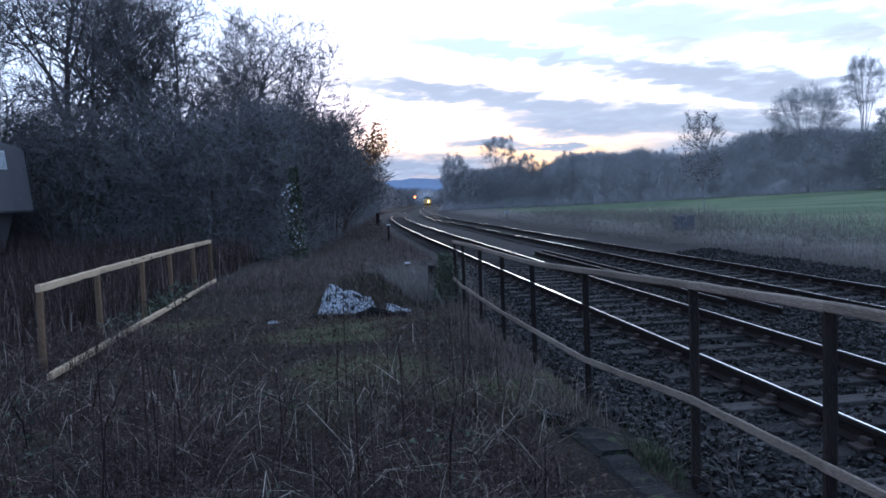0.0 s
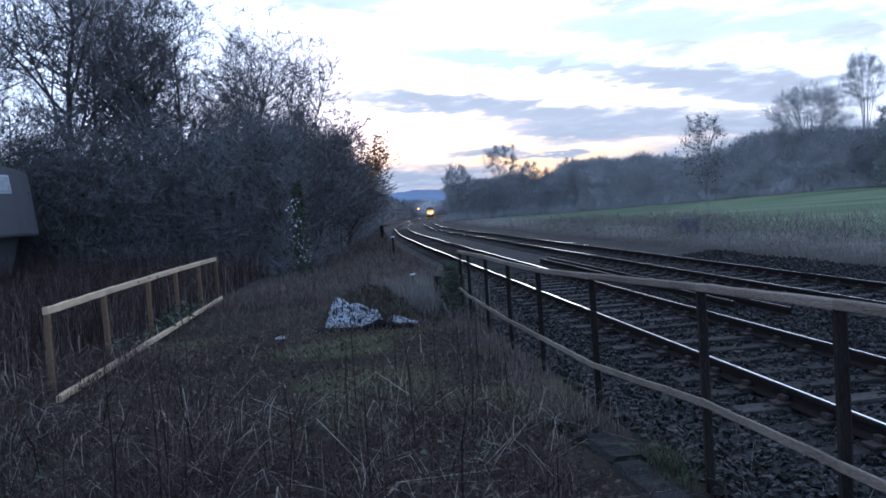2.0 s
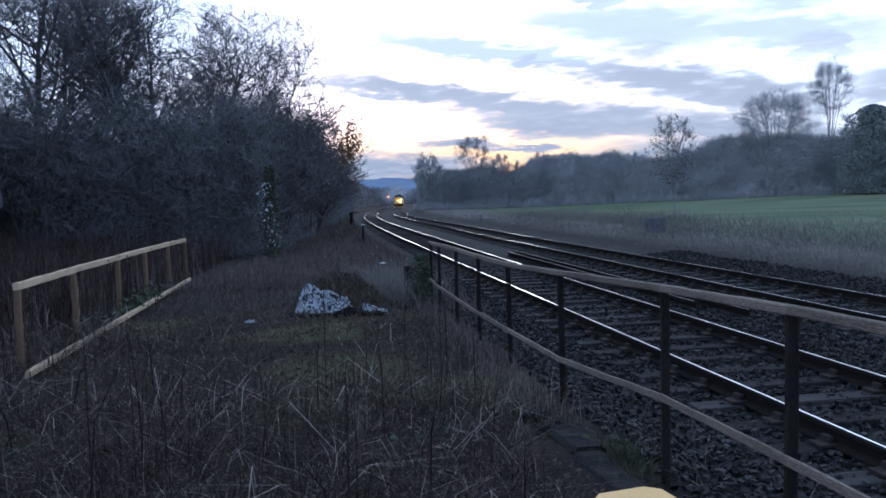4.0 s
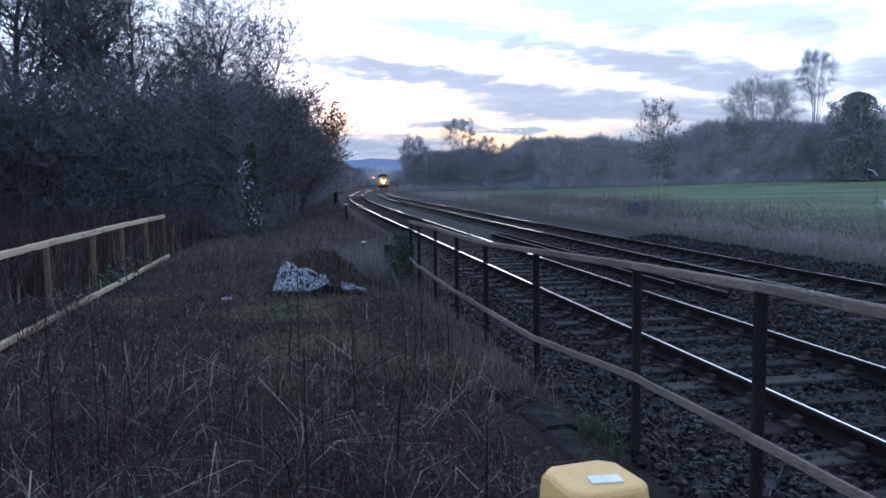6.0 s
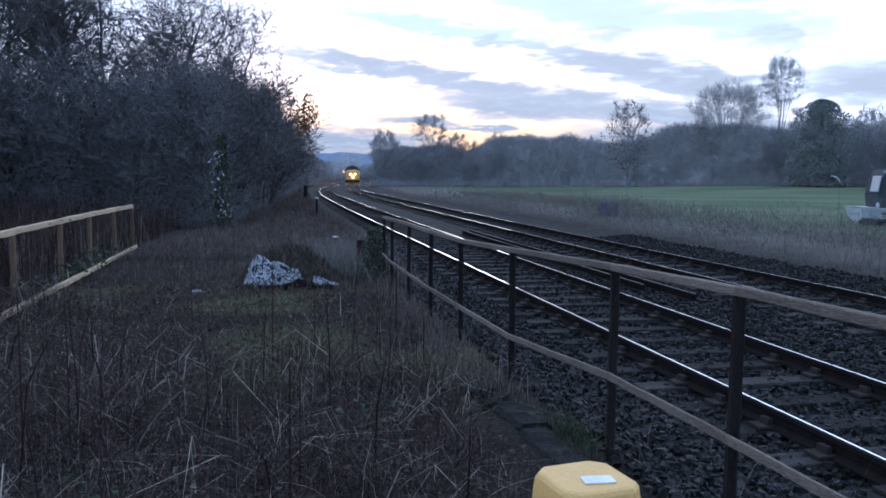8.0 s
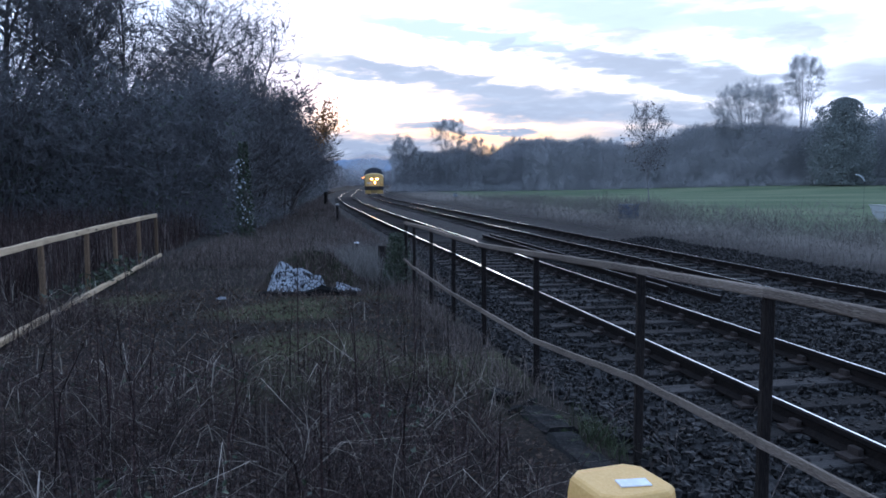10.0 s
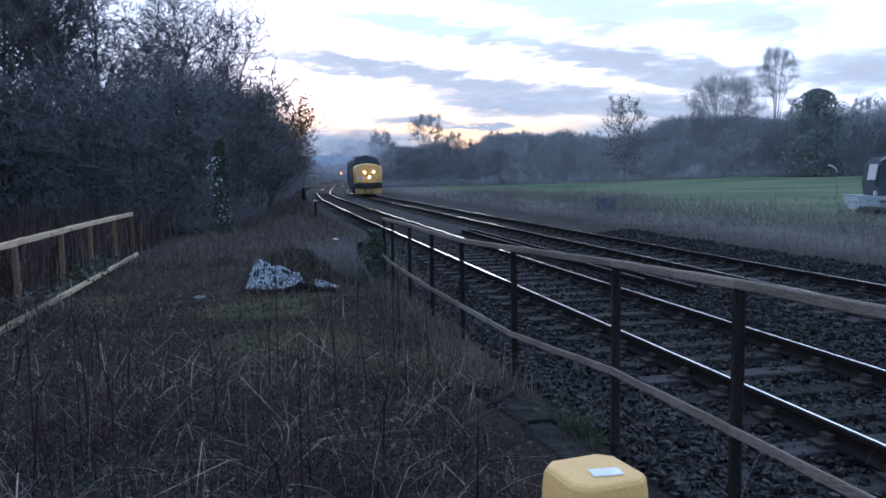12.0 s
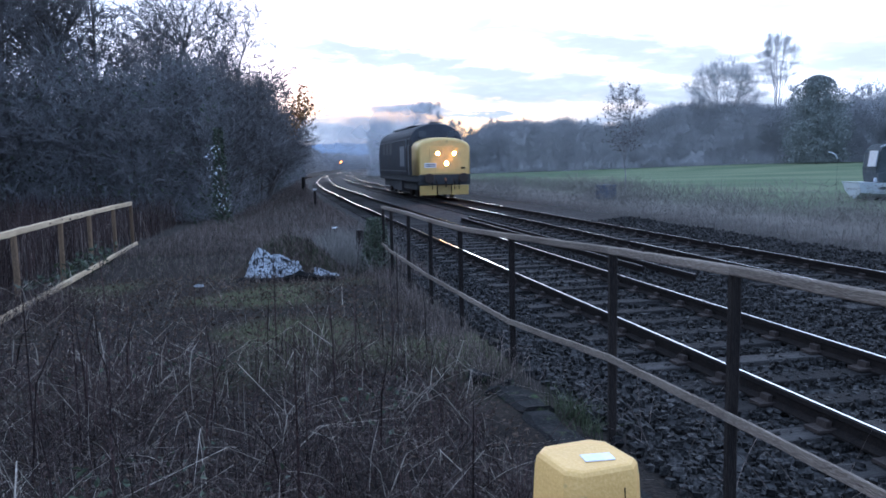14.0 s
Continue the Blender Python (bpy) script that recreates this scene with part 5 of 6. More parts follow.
def build_mound():
    x0, y0 = -1.2, 12.75

    def mound_z(x, y):
        r = math.hypot((x + 0.15) / 1.0, (y - 0.3) / 0.75)
        return 0.62 * (1 - smooth(0.1, 1.1, r)) + 0.08 * noise.noise((x * 2.5, y * 2.5, 1)) - 0.06

    bm = bmesh.new()
    n = 30
    grid = [[None] * (n + 1) for _ in range(n + 1)]
    for i in range(n + 1):
        for j in range(n + 1):
            x, y = -1.1 + 2.2 * i / n, -0.7 + 1.8 * j / n
            grid[i][j] = bm.verts.new((x, y, mound_z(x, y)))
    for i in range(n):
        for j in range(n):
            bm.faces.new((grid[i][j], grid[i + 1][j], grid[i + 1][j + 1], grid[i][j + 1]))
    m = part("earth_mound", bm, M["earth"])
    m.matrix_basis = pose(x0, y0, 0.1)
    tagged(m, "low earth mound overgrown with grass", "mound")

    def spot(rng):
        a, r = rng.uniform(0, 6.28), rng.random() ** 0.5
        x, y = 0.0 + 0.88 * r * math.cos(a), 0.25 + 0.7 * r * math.sin(a)
        return (x0 + x, y0 + y, 0.09 + mound_z(x, y), 0.5 + 1.2 * abs(noise.noise((x * 3, y * 3, 8))))

    blades("mound_grass", 2600, spot, (0.05, 0.18), 0.005, 1.2, M["green"], "grass growing on the mound", "grass", 71)
    blades("mound_dead_grass", 3200, spot, (0.06, 0.24), 0.005, 1.2, M["straw"], "dead grass growing on the mound", "grass", 72)
    # crumpled white sheeting over the mound's front
    bm = bmesh.new()
    n, k = 44, 22
    g = [[None] * (k + 1) for _ in range(n + 1)]
    for i in range(n + 1):
        f = i / n
        x = -0.78 + 1.50 * f
        top = 0.50 * (1 - f) * smooth(-0.10, 0.12, f) + 0.05 - 0.12 * smooth(0.54, 0.60, f) * smooth(0.74, 0.68, f)
        for j in range(k + 1):
            h = j / k
            w = noise.noise((x * 3.3, h * 3, 4)) * 0.10 + noise.noise((x * 9, h * 8, 2)) * 0.035
            g[i][j] = bm.verts.new((x + 0.10 * h * (0.5 - f) + 0.4 * w * h, -0.42 + 0.30 * h + w, -0.04 + top * h + 0.04 * noise.noise((x * 6, h * 3, 9)) * h))
    for i in range(n):
        for j in range(k):
            bm.faces.new((g[i][j], g[i + 1][j], g[i + 1][j + 1], g[i][j + 1]))
    bmesh.ops.solidify(bm, geom=bm.faces[:], thickness=0.012)
    def foot(rng):
        x = x0 - 0.85 + 1.6 * rng.random()
        return at_ground(x, y0 - 0.58 + rng.gauss(0, 0.1), 0.6 + 0.5 * rng.random())

    blades("sheeting_weeds", 500, foot, (0.06, 0.24), 0.004, 1.4, M["straw"], "dead grass at the foot of the sheeting", "grass", 73)
    # an added dark strip, torn and rumpled, along the sheeting's foot
    hem = bmesh.new()
    row = []
    for i in range(61):
        f = i / 60
        x = -0.86 + 1.55 * f
        h = (0.04 + 0.07 * smooth(0.4, 0.6, f) * smooth(0.8, 0.68, f)) * (1 + 0.6 * noise.noise((x * 7, 0, 3)))
        d = 0.05 * noise.noise((x * 5, 1, 3))
        row.append([hem.verts.new((x, -0.52 + d, -0.05)), hem.verts.new((x, -0.55 + d, h * 0.6)), hem.verts.new((x + 0.02, -0.47 + d, h)), hem.verts.new((x, -0.38 + d, h * 0.7))])
    for a, b in zip(row[:-1], row[1:]):
        for k in range(3):
            hem.faces.new((a[k], b[k], b[k + 1], a[k + 1]))
    bmesh.ops.solidify(hem, geom=hem.faces[:], thickness=0.008)
    hem_ob = part("black_plastic", hem, M["rubber"])
    hem_ob.matrix_basis = pose(x0, y0 - 0.05, 0.12)
    tagged(hem_ob, "rumpled dark strip along the foot of the white sheeting", "sheeting")
    s = part("white_sheeting", bm, M["sheet"])
    s.matrix_basis = pose(x0, y0 - 0.05, 0.12)
    tagged(s, "crumpled dirty white sheeting dumped against the mound", "sheeting")


build_mound()


def marker(x, y, h, label, cap=True, r=0.05):
    t = empty("marker_post", pose(x, y, ground_z(x, y)), label, "post", "marker posts")
    part("stake", tube_bm([(0, 0, -0.1), (0, 0, h)], [r, r * 0.9], 8), M["post"], t)
    if cap:
        part("cap", one_box((0, 0, h + 0.015), (r * 2.6, r * 2.6, 0.03), bevel=0.006), M["paper"], t, "pale cap")


marker(-0.84, 18.5, 0.30, "short dark marker post with a pale cap", r=0.045)
marker(-2.2, 32.5, 0.75, "short dark marker post with a pale cap")
marker(-4.7, 58, 1.0, "dark marker post on the bank", False, 0.14)
marker(-0.2, 14.6, 0.55, "overgrown old fence stump", False, 0.09)


def build_rag():
    bm = bmesh.new()
    g = [[bm.verts.new((-0.07 + 0.14 * i / 8, -0.05 + 0.10 * j / 6, 0.03 + 0.05 * noise.noise((i * 0.6, j * 0.7, 2)) * (1 - abs(i - 4) / 5))) for j in range(7)] for i in range(9)]
    for i in range(8):
        for j in range(6):
            bm.faces.new((g[i][j], g[i + 1][j], g[i + 1][j + 1], g[i][j + 1]))
    bmesh.ops.solidify(bm, geom=bm.faces[:], thickness=0.012)
    ob = part("plastic_scrap", bm, M["pale_tarp"])
    ob.matrix_basis = pose(-2.5, 11.57, ground_z(-2.5, 11.57) + 0.03, 8, 0, 15)
    tagged(ob, "crumpled scrap of white plastic on the clearing", "litter")


build_rag()


def build_disc_marker():
    x, y = 5.4, 67.0
    t = empty("disc_marker", pose(x, y, ground_z(x, y)), "short lineside stake with a pale round disc", "sign")
    part("stake", one_box((0, 0, 0.25), (0.06, 0.06, 0.7), bevel=0.008), M["post"], t)
    part("disc", tube_bm([(0, -0.035, 0.66), (0, -0.055, 0.66)], [0.17, 0.17], 20), M["pale_tarp"], t, "pale grey round disc")


build_disc_marker()


def build_cabinet():
    x, y = 11.3, 37.4
    c = empty("lineside_cabinet", pose(x, y, ground_z(x, y), 0, 0, 8), "small blue-grey lineside cabinet in the grass", "cabinet")
    part("body", one_box((0, 0, 0.32), (0.85, 0.5, 0.64), bevel=0.02), M["blue"], c)
    part("lid", one_box((0, 0, 0.665), (0.92, 0.57, 0.05), bevel=0.015), M["blue"], c)


build_cabinet()


def build_trailer():
    """A grey horsebox body with an overhanging nose and a small window."""
    t = empty("horsebox_trailer", pose(-12.45, 22.0, ground_z(-12.45, 22), 0, 0, -3), "grey panelled horsebox trailer parked in the weeds", "trailer")
    bm = bmesh.new()
    prof = [(0.10, 1.72), (-0.10, 3.60), (-0.45, 3.72), (-5.0, 3.78), (-5.1, 0.55), (-0.9, 0.55), (-0.55, 1.68)]
    a = [bm.verts.new((x, 0, z + (0.25 if z > 3 else 0))) for x, z in prof]
    b = [bm.verts.new((x, 2.1, z)) for x, z in prof]
    for k in range(len(prof)):
        bm.faces.new((a[k], a[(k + 1) % 7], b[(k + 1) % 7], b[k]))
    bm.faces.new(list(reversed(a)))
    bm.faces.new(b)
    bmesh.ops.recalc_face_normals(bm, faces=bm.faces)
    bmesh.ops.bevel(bm, geom=bm.edges[:], offset=0.05, segments=2, affect="EDGES")
    part("body", bm, M["trailer"], t, "grey panelled body")
    w = part("window", one_box((-0.05, 0.66, 3.22), (0.05, 0.74, 0.54), Matrix.Rotation(radians(-6), 3, "Y"), bevel=0.02), M["hull"], t, "small pale-framed window")
    # the pane's reflection is put in as a pale base colour
    part("pane", one_box((-0.025, 0.66, 3.22), (0.04, 0.64, 0.45), Matrix.Rotation(radians(-6), 3, "Y"), bevel=0.01), M["pale_tarp"], w, "pane painted pale for its reflection")
    part("roof_trim", one_box((-2.7, -0.01, 3.95), (4.6, 0.06, 0.05)), M["hull"], t)
    part("bottom_trim", one_box((-0.24, -0.01, 1.71), (0.68, 0.05, 0.05)), M["dark"], t)
    part("leg", plank_bm((-0.95, 0.1, -0.1), (-0.78, 0.1, 1.75), 0.2, 0.42, 5, 0.0), M["trailer"], t, "grey tapered support")
    for x in (-3.2, -4.1):
        wheel = part("wheel", tube_bm([(x, 0.02, 0.36), (x, 0.24, 0.36)], [0.36, 0.36], 20), M["rubber"], t)
        part("hub", tube_bm([(x, -0.01, 0.36), (x, 0.05, 0.36)], [0.16, 0.18], 14), M["dark"], wheel)


build_trailer()


def build_boat():
    """A white cabin cruiser laid up on the ground under tarpaulins."""
    x, y = 20.3, 31.6
    b = empty("cabin_cruiser", pose(x, y, ground_z(x, y) - 0.28, 0, 0, -10), "white laid-up cabin cruiser partly under tarpaulins", "boat")
    bm = bmesh.new()
    rings = []
    for f, w, top, keel in [(0.0, 0.86, 1.08, 0.36), (0.10, 0.98, 1.05, 0.32), (0.25, 1.04, 1.02, 0.30), (0.5, 1.1, 0.98, 0.28), (0.8, 1.12, 0.98, 0.28), (1.0, 1.05, 1.0, 0.3)]:
        xx = -0.25 + 6.0 * f
        rings.append([bm.verts.new(p) for p in [(xx - 0.05 * (1 - f), -w, top), (xx, -w * 0.98, top - 0.07), (xx + 0.1, -w * 0.85, keel + 0.28), (xx + 0.15, 0, keel), (xx + 0.1, w * 0.85, keel + 0.28), (xx, w * 0.98, top - 0.07), (xx - 0.05 * (1 - f), w, top)]])
    for r, s in zip(rings[:-1], rings[1:]):
        for k in range(6):
            bm.faces.new((r[k], s[k], s[k + 1], r[k + 1]))
        bm.faces.new((r[6], s[6], s[0], r[0]))
    bm.faces.new(rings[-1])
    bm.faces.new(list(reversed(rings[0])))
    bmesh.ops.recalc_face_normals(bm, faces=bm.faces)
    part("hull", bm, M["hull"], b, "white glass-fibre hull")
    part("rubbing_strake", plank_bm((-0.1, -0.62, 0.98), (5.6, -1.13, 0.93), 0.05, 0.05, 3, 0), M["pale_tarp"], b)
    part("letters", one_box((1.3, -0.96, 0.70), (0.45, 0.05, 0.12), Matrix.Rotation(radians(-8), 3, "Z")), M["tarp"], b, "unreadable dark lettering bar")
    bm = bmesh.new()
    pr = [(0.55, 1.0, 0.70), (0.45, 1.55, 0.70), (0.58, 2.35, 0.74), (0.85, 2.62, 0.78), (3.6, 2.72, 0.85), (4.2, 1.0, 0.95)]
    a = [bm.verts.new((px, -w, z)) for px, z, w in pr]
    c = [bm.verts.new((px, w, z)) for px, z, w in pr]
    n = len(pr)
    for k in range(n):
        bm.faces.new((a[k], a[(k + 1) % n], c[(k + 1) % n], c[k]))
    bm.faces.new(list(reversed(a)))
    bm.faces.new(c)
    bmesh.ops.recalc_face_normals(bm, faces=bm.faces)
    bmesh.ops.bevel(bm, geom=bm.edges[:], offset=0.07, segments=3, affect="EDGES")
    part("cabin_cover", bm, M["tarp"], b, "dark weathered canvas cabin cover")
    # pale side panel, sagging between its corners
    bm = bmesh.new()
    grid = []
    for i in range(13):
        f = i / 12
        lo_z, hi_z = 1.72 + 0.35 * f + 0.10 * math.sin(3 * f), 2.38 + 0.16 * f
        px = 1.0 + 2.4 * f
        grid.append([bm.verts.new((px - 0.18 * (1 - j / 6) * (1 - f), -0.83 - 0.03 * f - 0.03 * math.sin(math.pi * j / 6) + 0.03 * noise.noise((f * 6, j * 0.6, 4)), lo_z + (hi_z - lo_z) * j / 6)) for j in range(7)])
    for r, q in zip(grid[:-1], grid[1:]):
        for k in range(6):
            bm.faces.new((r[k], q[k], q[k + 1], r[k + 1]))
    bmesh.ops.solidify(bm, geom=bm.faces[:], thickness=0.02)
    part("canvas_panel", bm, M["pale_tarp"], b, "pale sagging canvas panel")
    part("end_panel", one_box((0.48, -0.30, 2.02), (0.04, 0.74, 0.66), Matrix.Rotation(radians(8), 3, "Y"), 0.015), M["pale_tarp"], b, "pale canvas end panel")
    part("roof_edge", plank_bm((0.55, -0.80, 2.50), (0.95, -0.82, 2.66), 0.07, 0.06, 11, 0.01), M["pale_tarp"], b, "pale roof edge")
    part("roof_edge", plank_bm((0.95, -0.82, 2.66), (3.6, -0.88, 2.75), 0.07, 0.06, 12, 0.015), M["pale_tarp"], b, "pale roof edge")
    part("strap", plank_bm((1.0, -0.88, 1.62), (2.3, -0.90, 2.12), 0.07, 0.03, 13, 0.02), M["hull"], b, "pale folded strap")
    part("tarpaulin", plank_bm((0.5, -0.72, 1.22), (3.2, -0.95, 1.45), 0.42, 0.25, 9, 0.05), M["tarp"], b, "dark folded tarpaulin")
    part("cleat", one_box((0.42, -0.72, 1.16), (0.12, 0.10, 0.18), bevel=0.03), M["hull"], b, "white deck fitting")
    for px, wide in ((0.62, 0.22), (1.15, 0.26)):
        part("hull_stain", one_box((px, -0.97 - 0.02 * px, 0.82), (wide, 0.04, 0.11), Matrix.Rotation(radians(-4), 3, "Z"), 0.015), M["tarp"], b, "dark weathered patch")
    for xx in (0.6, 3.0, 5.0):
        part("prop", one_box((xx + 0.3, 0, 0.16), (0.3, 1.1, 0.5), bevel=0.02), M["sleeper"], b)


build_boat()


def build_curved_pole():
    x, y = 22.6, 37.5
    t = empty("curved_pole", pose(x, y, ground_z(x, y)), "thin pole with a curved white top", "pole")
    part("pole", tube_bm([(0.42, 0, -0.1), (0.42, 0, 1.75)], [0.007, 0.006], 6), M["trailer"], t)
    part("arm", tube_bm([(0.42, 0, 1.74), (0.36, 0, 1.86), (0.25, 0, 1.97), (0.1, 0, 2.04), (-0.05, 0, 2.06)], [0.03, 0.035, 0.035, 0.032, 0.025], 8), M["hull"], t, "curved white arm")


build_curved_pole()


# ---------------------------------------------------------------- far away
def build_hill():
    verts, faces = [], []
    n = 90
    for i in range(n + 1):
        a = radians(-30 + 32 * i / n)
        h = 30 + 8 * noise.noise((i * 0.07, 0, 1)) + 3 * noise.noise((i * 0.4, 0, 5)) + 8 * smooth(20, 60, i)
        for d, z in ((1300, -3), (1450, h * 0.55), (1600, h), (1900, -3)):
            verts.append((d * math.sin(a), d * math.cos(a), z))
    for i in range(n):
        for k in range(3):
            faces.append((i * 4 + k, (i + 1) * 4 + k, (i + 1) * 4 + k + 1, i * 4 + k + 1))
    # backdrop glows faintly blue in place of haze before it
    tagged(hang("backdrop_hill", mesh_from("backdrop_hill", verts, faces), M["hill"]), "wooded hill on the horizon, blue haze painted as glow", "hill", kind="structure")


build_hill()


def build_signal():
    x, y = -14.3, 420
    s = empty("railway_signal", pose(x, y, -1.35), "distant railway signal showing an orange-red light", "signal")
    part("mast", tube_bm([(0, 0, 0), (0, 0, 4.2)], [0.12, 0.10], 8), M["dark"], s)
    part("head", one_box((0, -0.1, 4.1), (1.9, 0.3, 2.3), bevel=0.05), M["dark"], s)
    part("light", tube_bm([(0, -0.26, 4.1), (0, -0.34, 4.1)], [0.45, 0.42], 16), M["lamp_red"], s, "glowing orange-red lens")


build_signal()


# ---------------------------------------------------------------- locomotive
def build_loco():
    """Nose-ended diesel: front at y = 0, body runs towards +y, rail level at z = 0."""
    lo = empty("diesel_locomotive", Matrix(), "dark diesel locomotive with a yellow nose and lit headlamps", "locomotive")

    def section(bm, rings):
        made = [[bm.verts.new((x, y, z)) for x, z in prof] for y, prof in rings]
        n = len(made[0])
        for r, s in zip(made[:-1], made[1:]):
            for k in range(n):
                bm.faces.new((r[k], r[(k + 1) % n], s[(k + 1) % n], s[k]))
        bm.faces.new(list(reversed(made[0])))
        bm.faces.new(made[-1])
        bmesh.ops.recalc_face_normals(bm, faces=bm.faces)
        return bm

    def hood(w, low, high, crown, k=15):
        side = [(-w, low), (-w, high - 0.12)]
        arc = [(-w * math.cos(math.pi * i / (k - 1)), high + (crown - high) * math.sin(math.pi * i / (k - 1)) ** 0.9) for i in range(k)]
        return [*side, *arc, (w, high - 0.12), (w, low)]

    nose = section(bmesh.new(), [(0.0, hood(1.22, 1.26, 2.50, 2.93)), (0.02, hood(1.27, 1.23, 2.53, 2.98)), (0.07, hood(1.32, 1.21, 2.56, 3.04)), (0.16, hood(1.345, 1.2, 2.58, 3.08)), (0.6, hood(1.35, 1.2, 2.60, 3.10)), (1.75, hood(1.36, 1.2, 2.64, 3.14))])
    nose_ob = part("nose", nose, M["loco_yellow"], lo, "rounded yellow nose with grime")
    nose_ob.data.polygons.foreach_set("use_smooth", [len(f.vertices) == 4 for f in nose_ob.data.polygons])
    cab = section(bmesh.new(), [(1.60, hood(1.34, 1.2, 2.70, 3.17)), (1.78, hood(1.36, 1.2, 2.86, 3.5)), (2.05, hood(1.365, 1.2, 3.02, 3.84)), (2.4, hood(1.365, 1.2, 3.06, 3.9)), (14.2, hood(1.365, 1.2, 3.06, 3.9)), (15.4, hood(1.3, 1.2, 2.6, 3.1))])
    part("body", cab, M["loco_grey"], lo, "dark grey body side and roof")
    part("roof_hatch", one_box((0, 9, 3.84), (1.3, 5.5, 0.14), bevel=0.03), M["loco_roof"], lo)
    part("roof_horn", one_box((0, 2.6, 3.90), (0.5, 0.3, 0.16), bevel=0.03), M["loco_roof"], lo)
    for x in (-0.62, 0.62):
        part("windscreen", one_box((x * 0.92, 1.735, 3.30), (0.86, 0.06, 0.36), Matrix.Rotation(radians(-30), 3, "X"), 0.02), M["glass"], lo, "dark cab window")
    part("side_stripe", one_box((-1.37, 4.9, 2.2), (0.02, 1.5, 1.1)), M["stripe"], lo, "pale lettering block")
    part("cab_door", one_box((-1.37, 2.6, 2.0), (0.03, 0.7, 1.6), bevel=0.01), M["loco_roof"], lo)
    part("side_window", one_box((-1.375, 3.4, 2.85), (0.02, 0.6, 0.5)), M["glass"], lo)
    for x in (-1.37, 1.37):
        part("cantrail", one_box((x * 0.992, 8.2, 3.10), (0.05, 12.2, 0.05), bevel=0.01), M["loco_roof"], lo, "grey rain strip along the roof edge")
        part("body_stripe", one_box((x, 8.2, 1.40), (0.02, 12.4, 0.05)), M["loco_roof"], lo, "thin grey waist stripe")
        for y in (2.12, 3.02):
            part("handrail", tube_bm([(x * 1.03, y, 1.35), (x * 1.03, y, 2.75)], [0.022, 0.022], 8), M["iron"], lo)
    for y in (5.4, 7.4, 9.4, 11.4):
        part("roof_panel", one_box((0, y, 3.885), (1.5, 1.7, 0.07), bevel=0.025), M["loco_roof"], lo)
    part("exhaust_port", one_box((0, 7.6, 3.95), (0.5, 0.9, 0.14), bevel=0.03), M["dark"], lo)
    for x in (-0.95, -0.62, 0.62, 0.95):
        part("brake_hose", tube_bm([(x * 0.72, -0.12, 0.95), (x * 0.72, -0.26, 0.86), (x * 0.72, -0.24, 0.5)], [0.035, 0.035, 0.035], 8), M["rubber"], lo)
    part("nose_rim", one_box((0, -0.02, 1.27), (2.30, 0.06, 0.06), bevel=0.015), M["dull_yellow"], lo)
    for k in range(2):
        part("label_line", one_box((-0.72, -0.024, 1.745 - 0.085 * k), (0.50, 0.01, 0.035)), M["dark"], lo, "unreadable dark lettering bar")
    for k in range(3):
        part("grille", one_box((-1.375, 9.2 + 1.5 * k, 2.7), (0.025, 1.1, 0.7), bevel=0.008), M["dark"], lo)
    part("buffer_beam", one_box((0, 0.05, 0.98), (2.62, 0.35, 0.52), bevel=0.03), M["dark"], lo, "black buffer beam")
    for x in (-0.87, 0.87):
        bf = part("buffer", tube_bm([(x, -0.1, 1.06), (x, -0.45, 1.06)], [0.10, 0.10], 12), M["dark"], lo)
        part("buffer_head", tube_bm([(x, -0.45, 1.06), (x, -0.5, 1.06)], [0.25, 0.23], 16), M["iron"], bf)
    part("coupling", tube_bm([(0, -0.15, 1.05), (0, -0.32, 0.9), (0, -0.3, 0.6)], [0.05, 0.06, 0.05], 8), M["iron"], lo)
    for x in (-0.85, 0.80):
        part("snowplough", one_box((x, 0.0, 0.45), (0.86, 0.08, 0.50), Matrix.Rotation(radians(14), 3, "X"), 0.02), M["loco_yellow"], lo, "yellow miniature snowplough")
    part("plough_centre", one_box((0, 0.10, 0.50), (0.70, 0.08, 0.56), bevel=0.02), M["dull_yellow"], lo, "grimy yellow centre plough")
    for x, z, r in [(-0.34, 2.28, 0.078), (0.50, 2.28, 0.078), (0.10, 1.78, 0.09)]:
        hl = part("headlamp", tube_bm([(x, 0.02, z), (x, -0.05, z)], [r + 0.05, r + 0.04], 18), M["dark"], lo)
        part("lens", tube_bm([(x, -0.04, z), (x, -0.075, z)], [r, r * 0.9], 18), M["lamp_warm"], hl, "glowing warm headlamp lens")
    part("front_label", one_box((-0.72, -0.005, 1.70), (0.62, 0.03, 0.24), bevel=0.01), M["loco_white"], lo, "pale panel on the nose")
    part("nose_door", one_box((0, -0.003, 2.05), (1.5, 0.02, 1.2), bevel=0.008), M["loco_yellow"], lo)
    for x in (0.95,):
        part("lamp_bracket", one_box((x, -0.03, 1.55), (0.22, 0.08, 0.08), bevel=0.01), M["rust"], lo)
    part("fuel_tank", one_box((0, 7.7, 0.66), (2.5, 3.4, 0.8), bevel=0.05), M["dark"], lo)
    part("solebar", one_box((0, 7.7, 1.05), (2.62, 14.8, 0.42), bevel=0.02), M["dark"], lo)
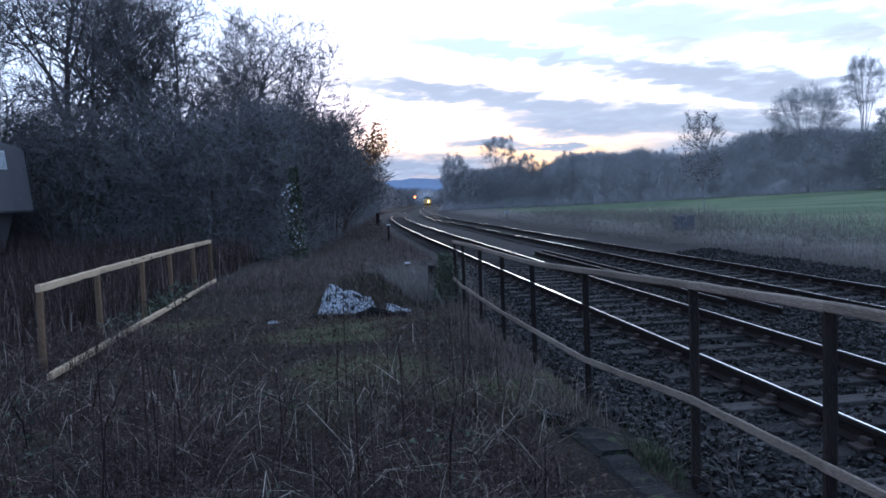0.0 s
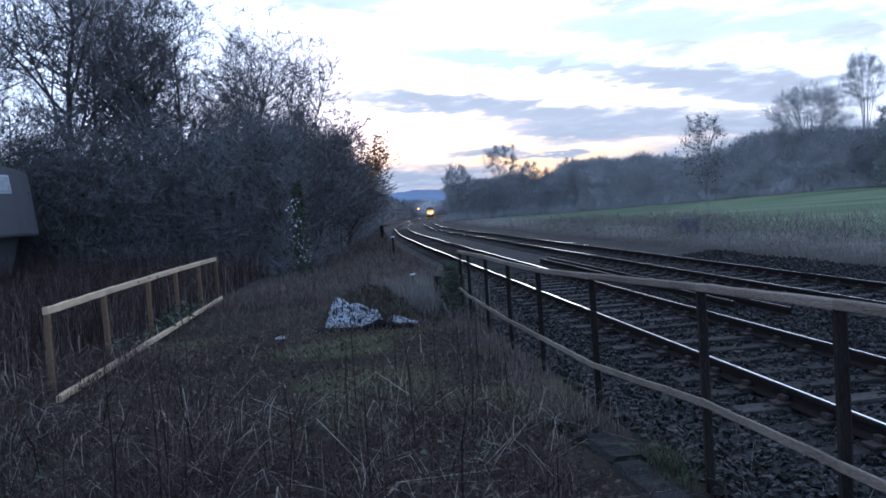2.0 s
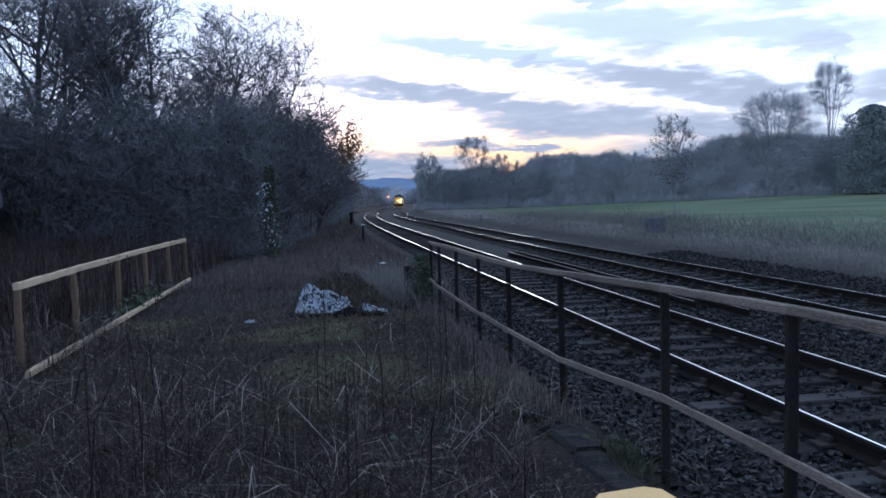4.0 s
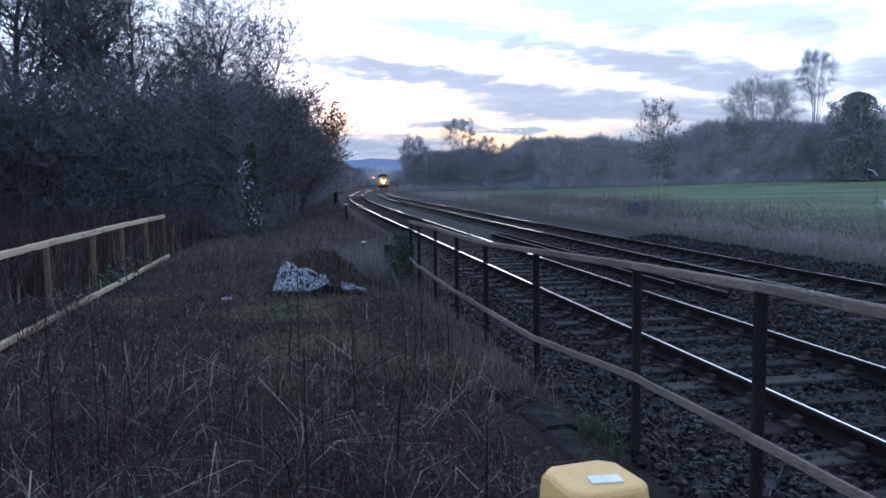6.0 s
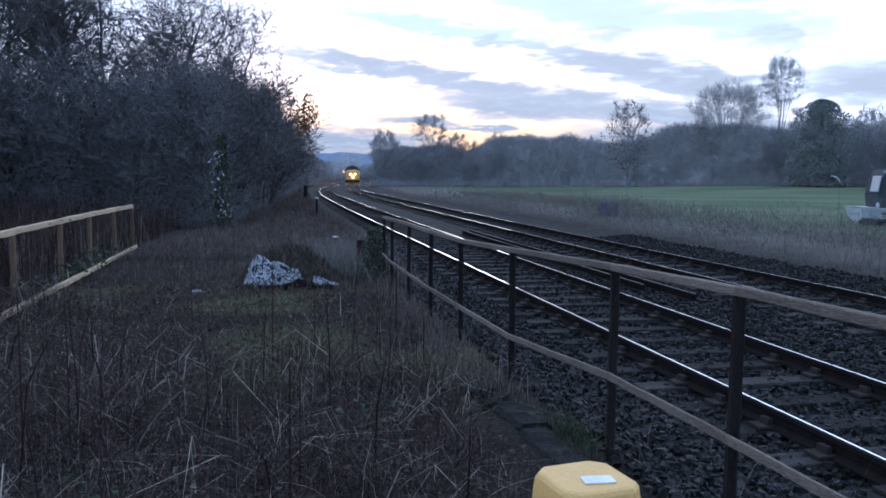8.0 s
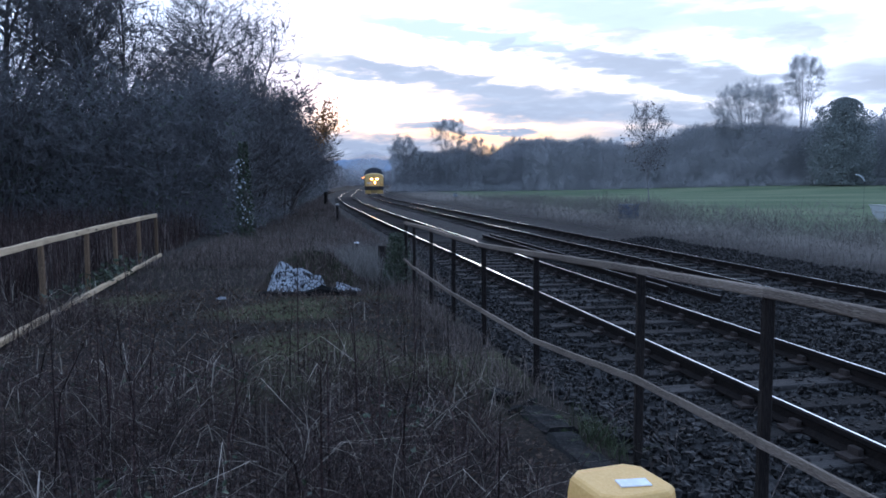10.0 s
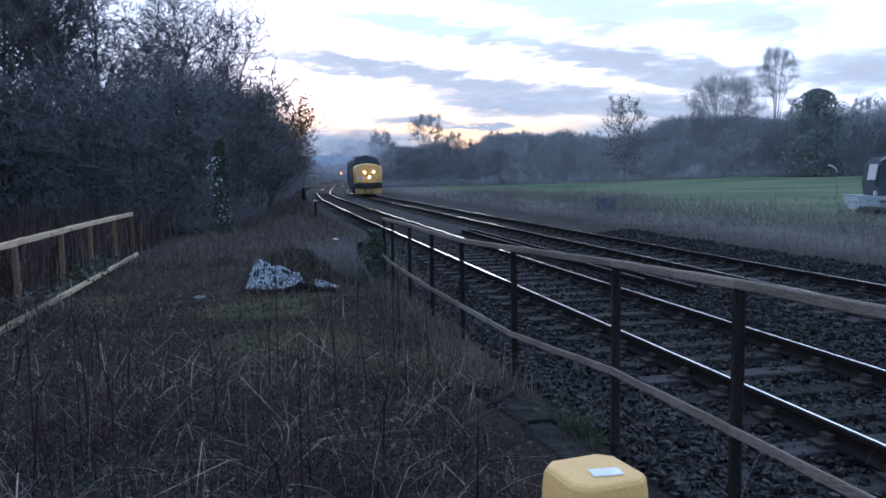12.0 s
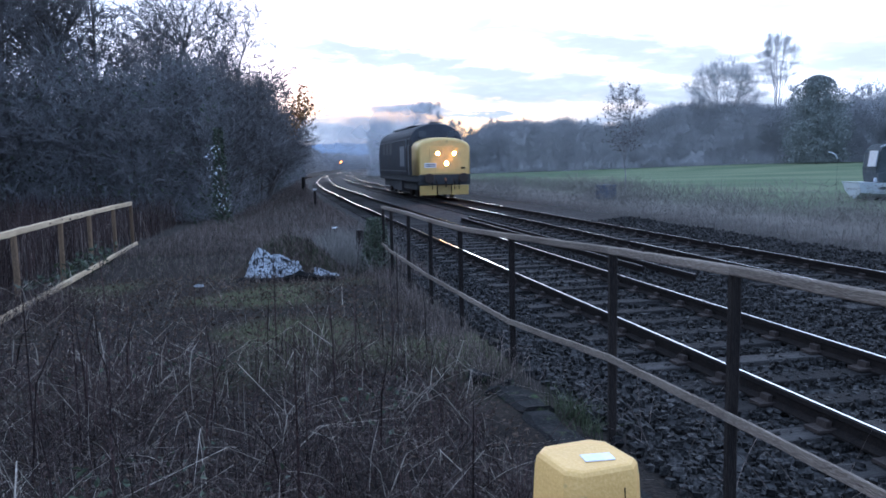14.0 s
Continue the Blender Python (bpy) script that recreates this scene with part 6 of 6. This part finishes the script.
    for y in (3.6, 11.8):
        bg = part("bogie", one_box((0, y, 0.62), (2.3, 4.4, 0.42), bevel=0.04), M["dark"], lo)
        for dy in (-1.75, 0, 1.75):
            for x in (-0.75, 0.75):
                part("wheel", tube_bm([(x - 0.07, y + dy, 0.55), (x + 0.07, y + dy, 0.55)], [0.55, 0.55], 22), M["iron"], bg)
    return lo


LOCO = build_loco()


def loco_pose(y):
    a, b = on_line(y + 3.6, GAP), on_line(y + 11.8, GAP)
    d = (b - a).normalized()
    p = a - d * 3.6
    return pose(p.x, p.y, p.z, 0, 0, -math.degrees(math.atan2(d.x, d.y)))


def build_smoke():
    """Soft puffs that trail behind the locomotive's roof."""
    sm = empty("exhaust_smoke", Matrix(), "thin grey exhaust smoke drifting behind the locomotive", "smoke")
    rng = random.Random(77)
    for x, y, z, sx, sz in [(-0.2, 7.5, 4.9, 2.6, 1.6), (-1.4, 17.0, 4.2, 4.6, 3.2), (0.6, 24.0, 4.4, 5.2, 3.6), (-2.4, 32.0, 3.8, 5.0, 3.2)]:
        bm = bmesh.new()
        rows, cols = 10, 20
        grid = []
        for i in range(rows + 1):
            t = math.pi / 2 * i / rows
            ring = []
            for k in range(cols):
                a = 2 * math.pi * k / cols
                r = math.sin(t)
                w = 1 + 0.12 * noise.noise((r * math.cos(a) * 2 + x, r * math.sin(a) * 2, z))
                ring.append(bm.verts.new((r * math.cos(a) * w, -math.cos(t) * 0.5, r * math.sin(a) * w)))
            grid.append(ring)
        for a, b in zip(grid[:-1], grid[1:]):
            for k in range(cols):
                bm.faces.new((a[k], a[(k + 1) % cols], b[(k + 1) % cols], b[k]))
        bmesh.ops.remove_doubles(bm, verts=bm.verts[:], dist=1e-4)
        pf = part("puff", bm, M["smoke"], sm)
        pf.matrix_basis = pose(x, y, z) @ Matrix.Diagonal((sx, 2.0, sz, 1))
        for f in pf.data.polygons:
            f.use_smooth = True
    return sm


SMOKE = build_smoke()


def motions():
    walk(SMOKE, [(0.5 * k, loco_pose(39.5 + 18.7 * (14.0 - 0.5 * k))) for k in range(29)])
    walk(LOCO, [(0.5 * k, loco_pose(39.5 + 18.7 * (14.0 - 0.5 * k))) for k in range(29)])


motions()
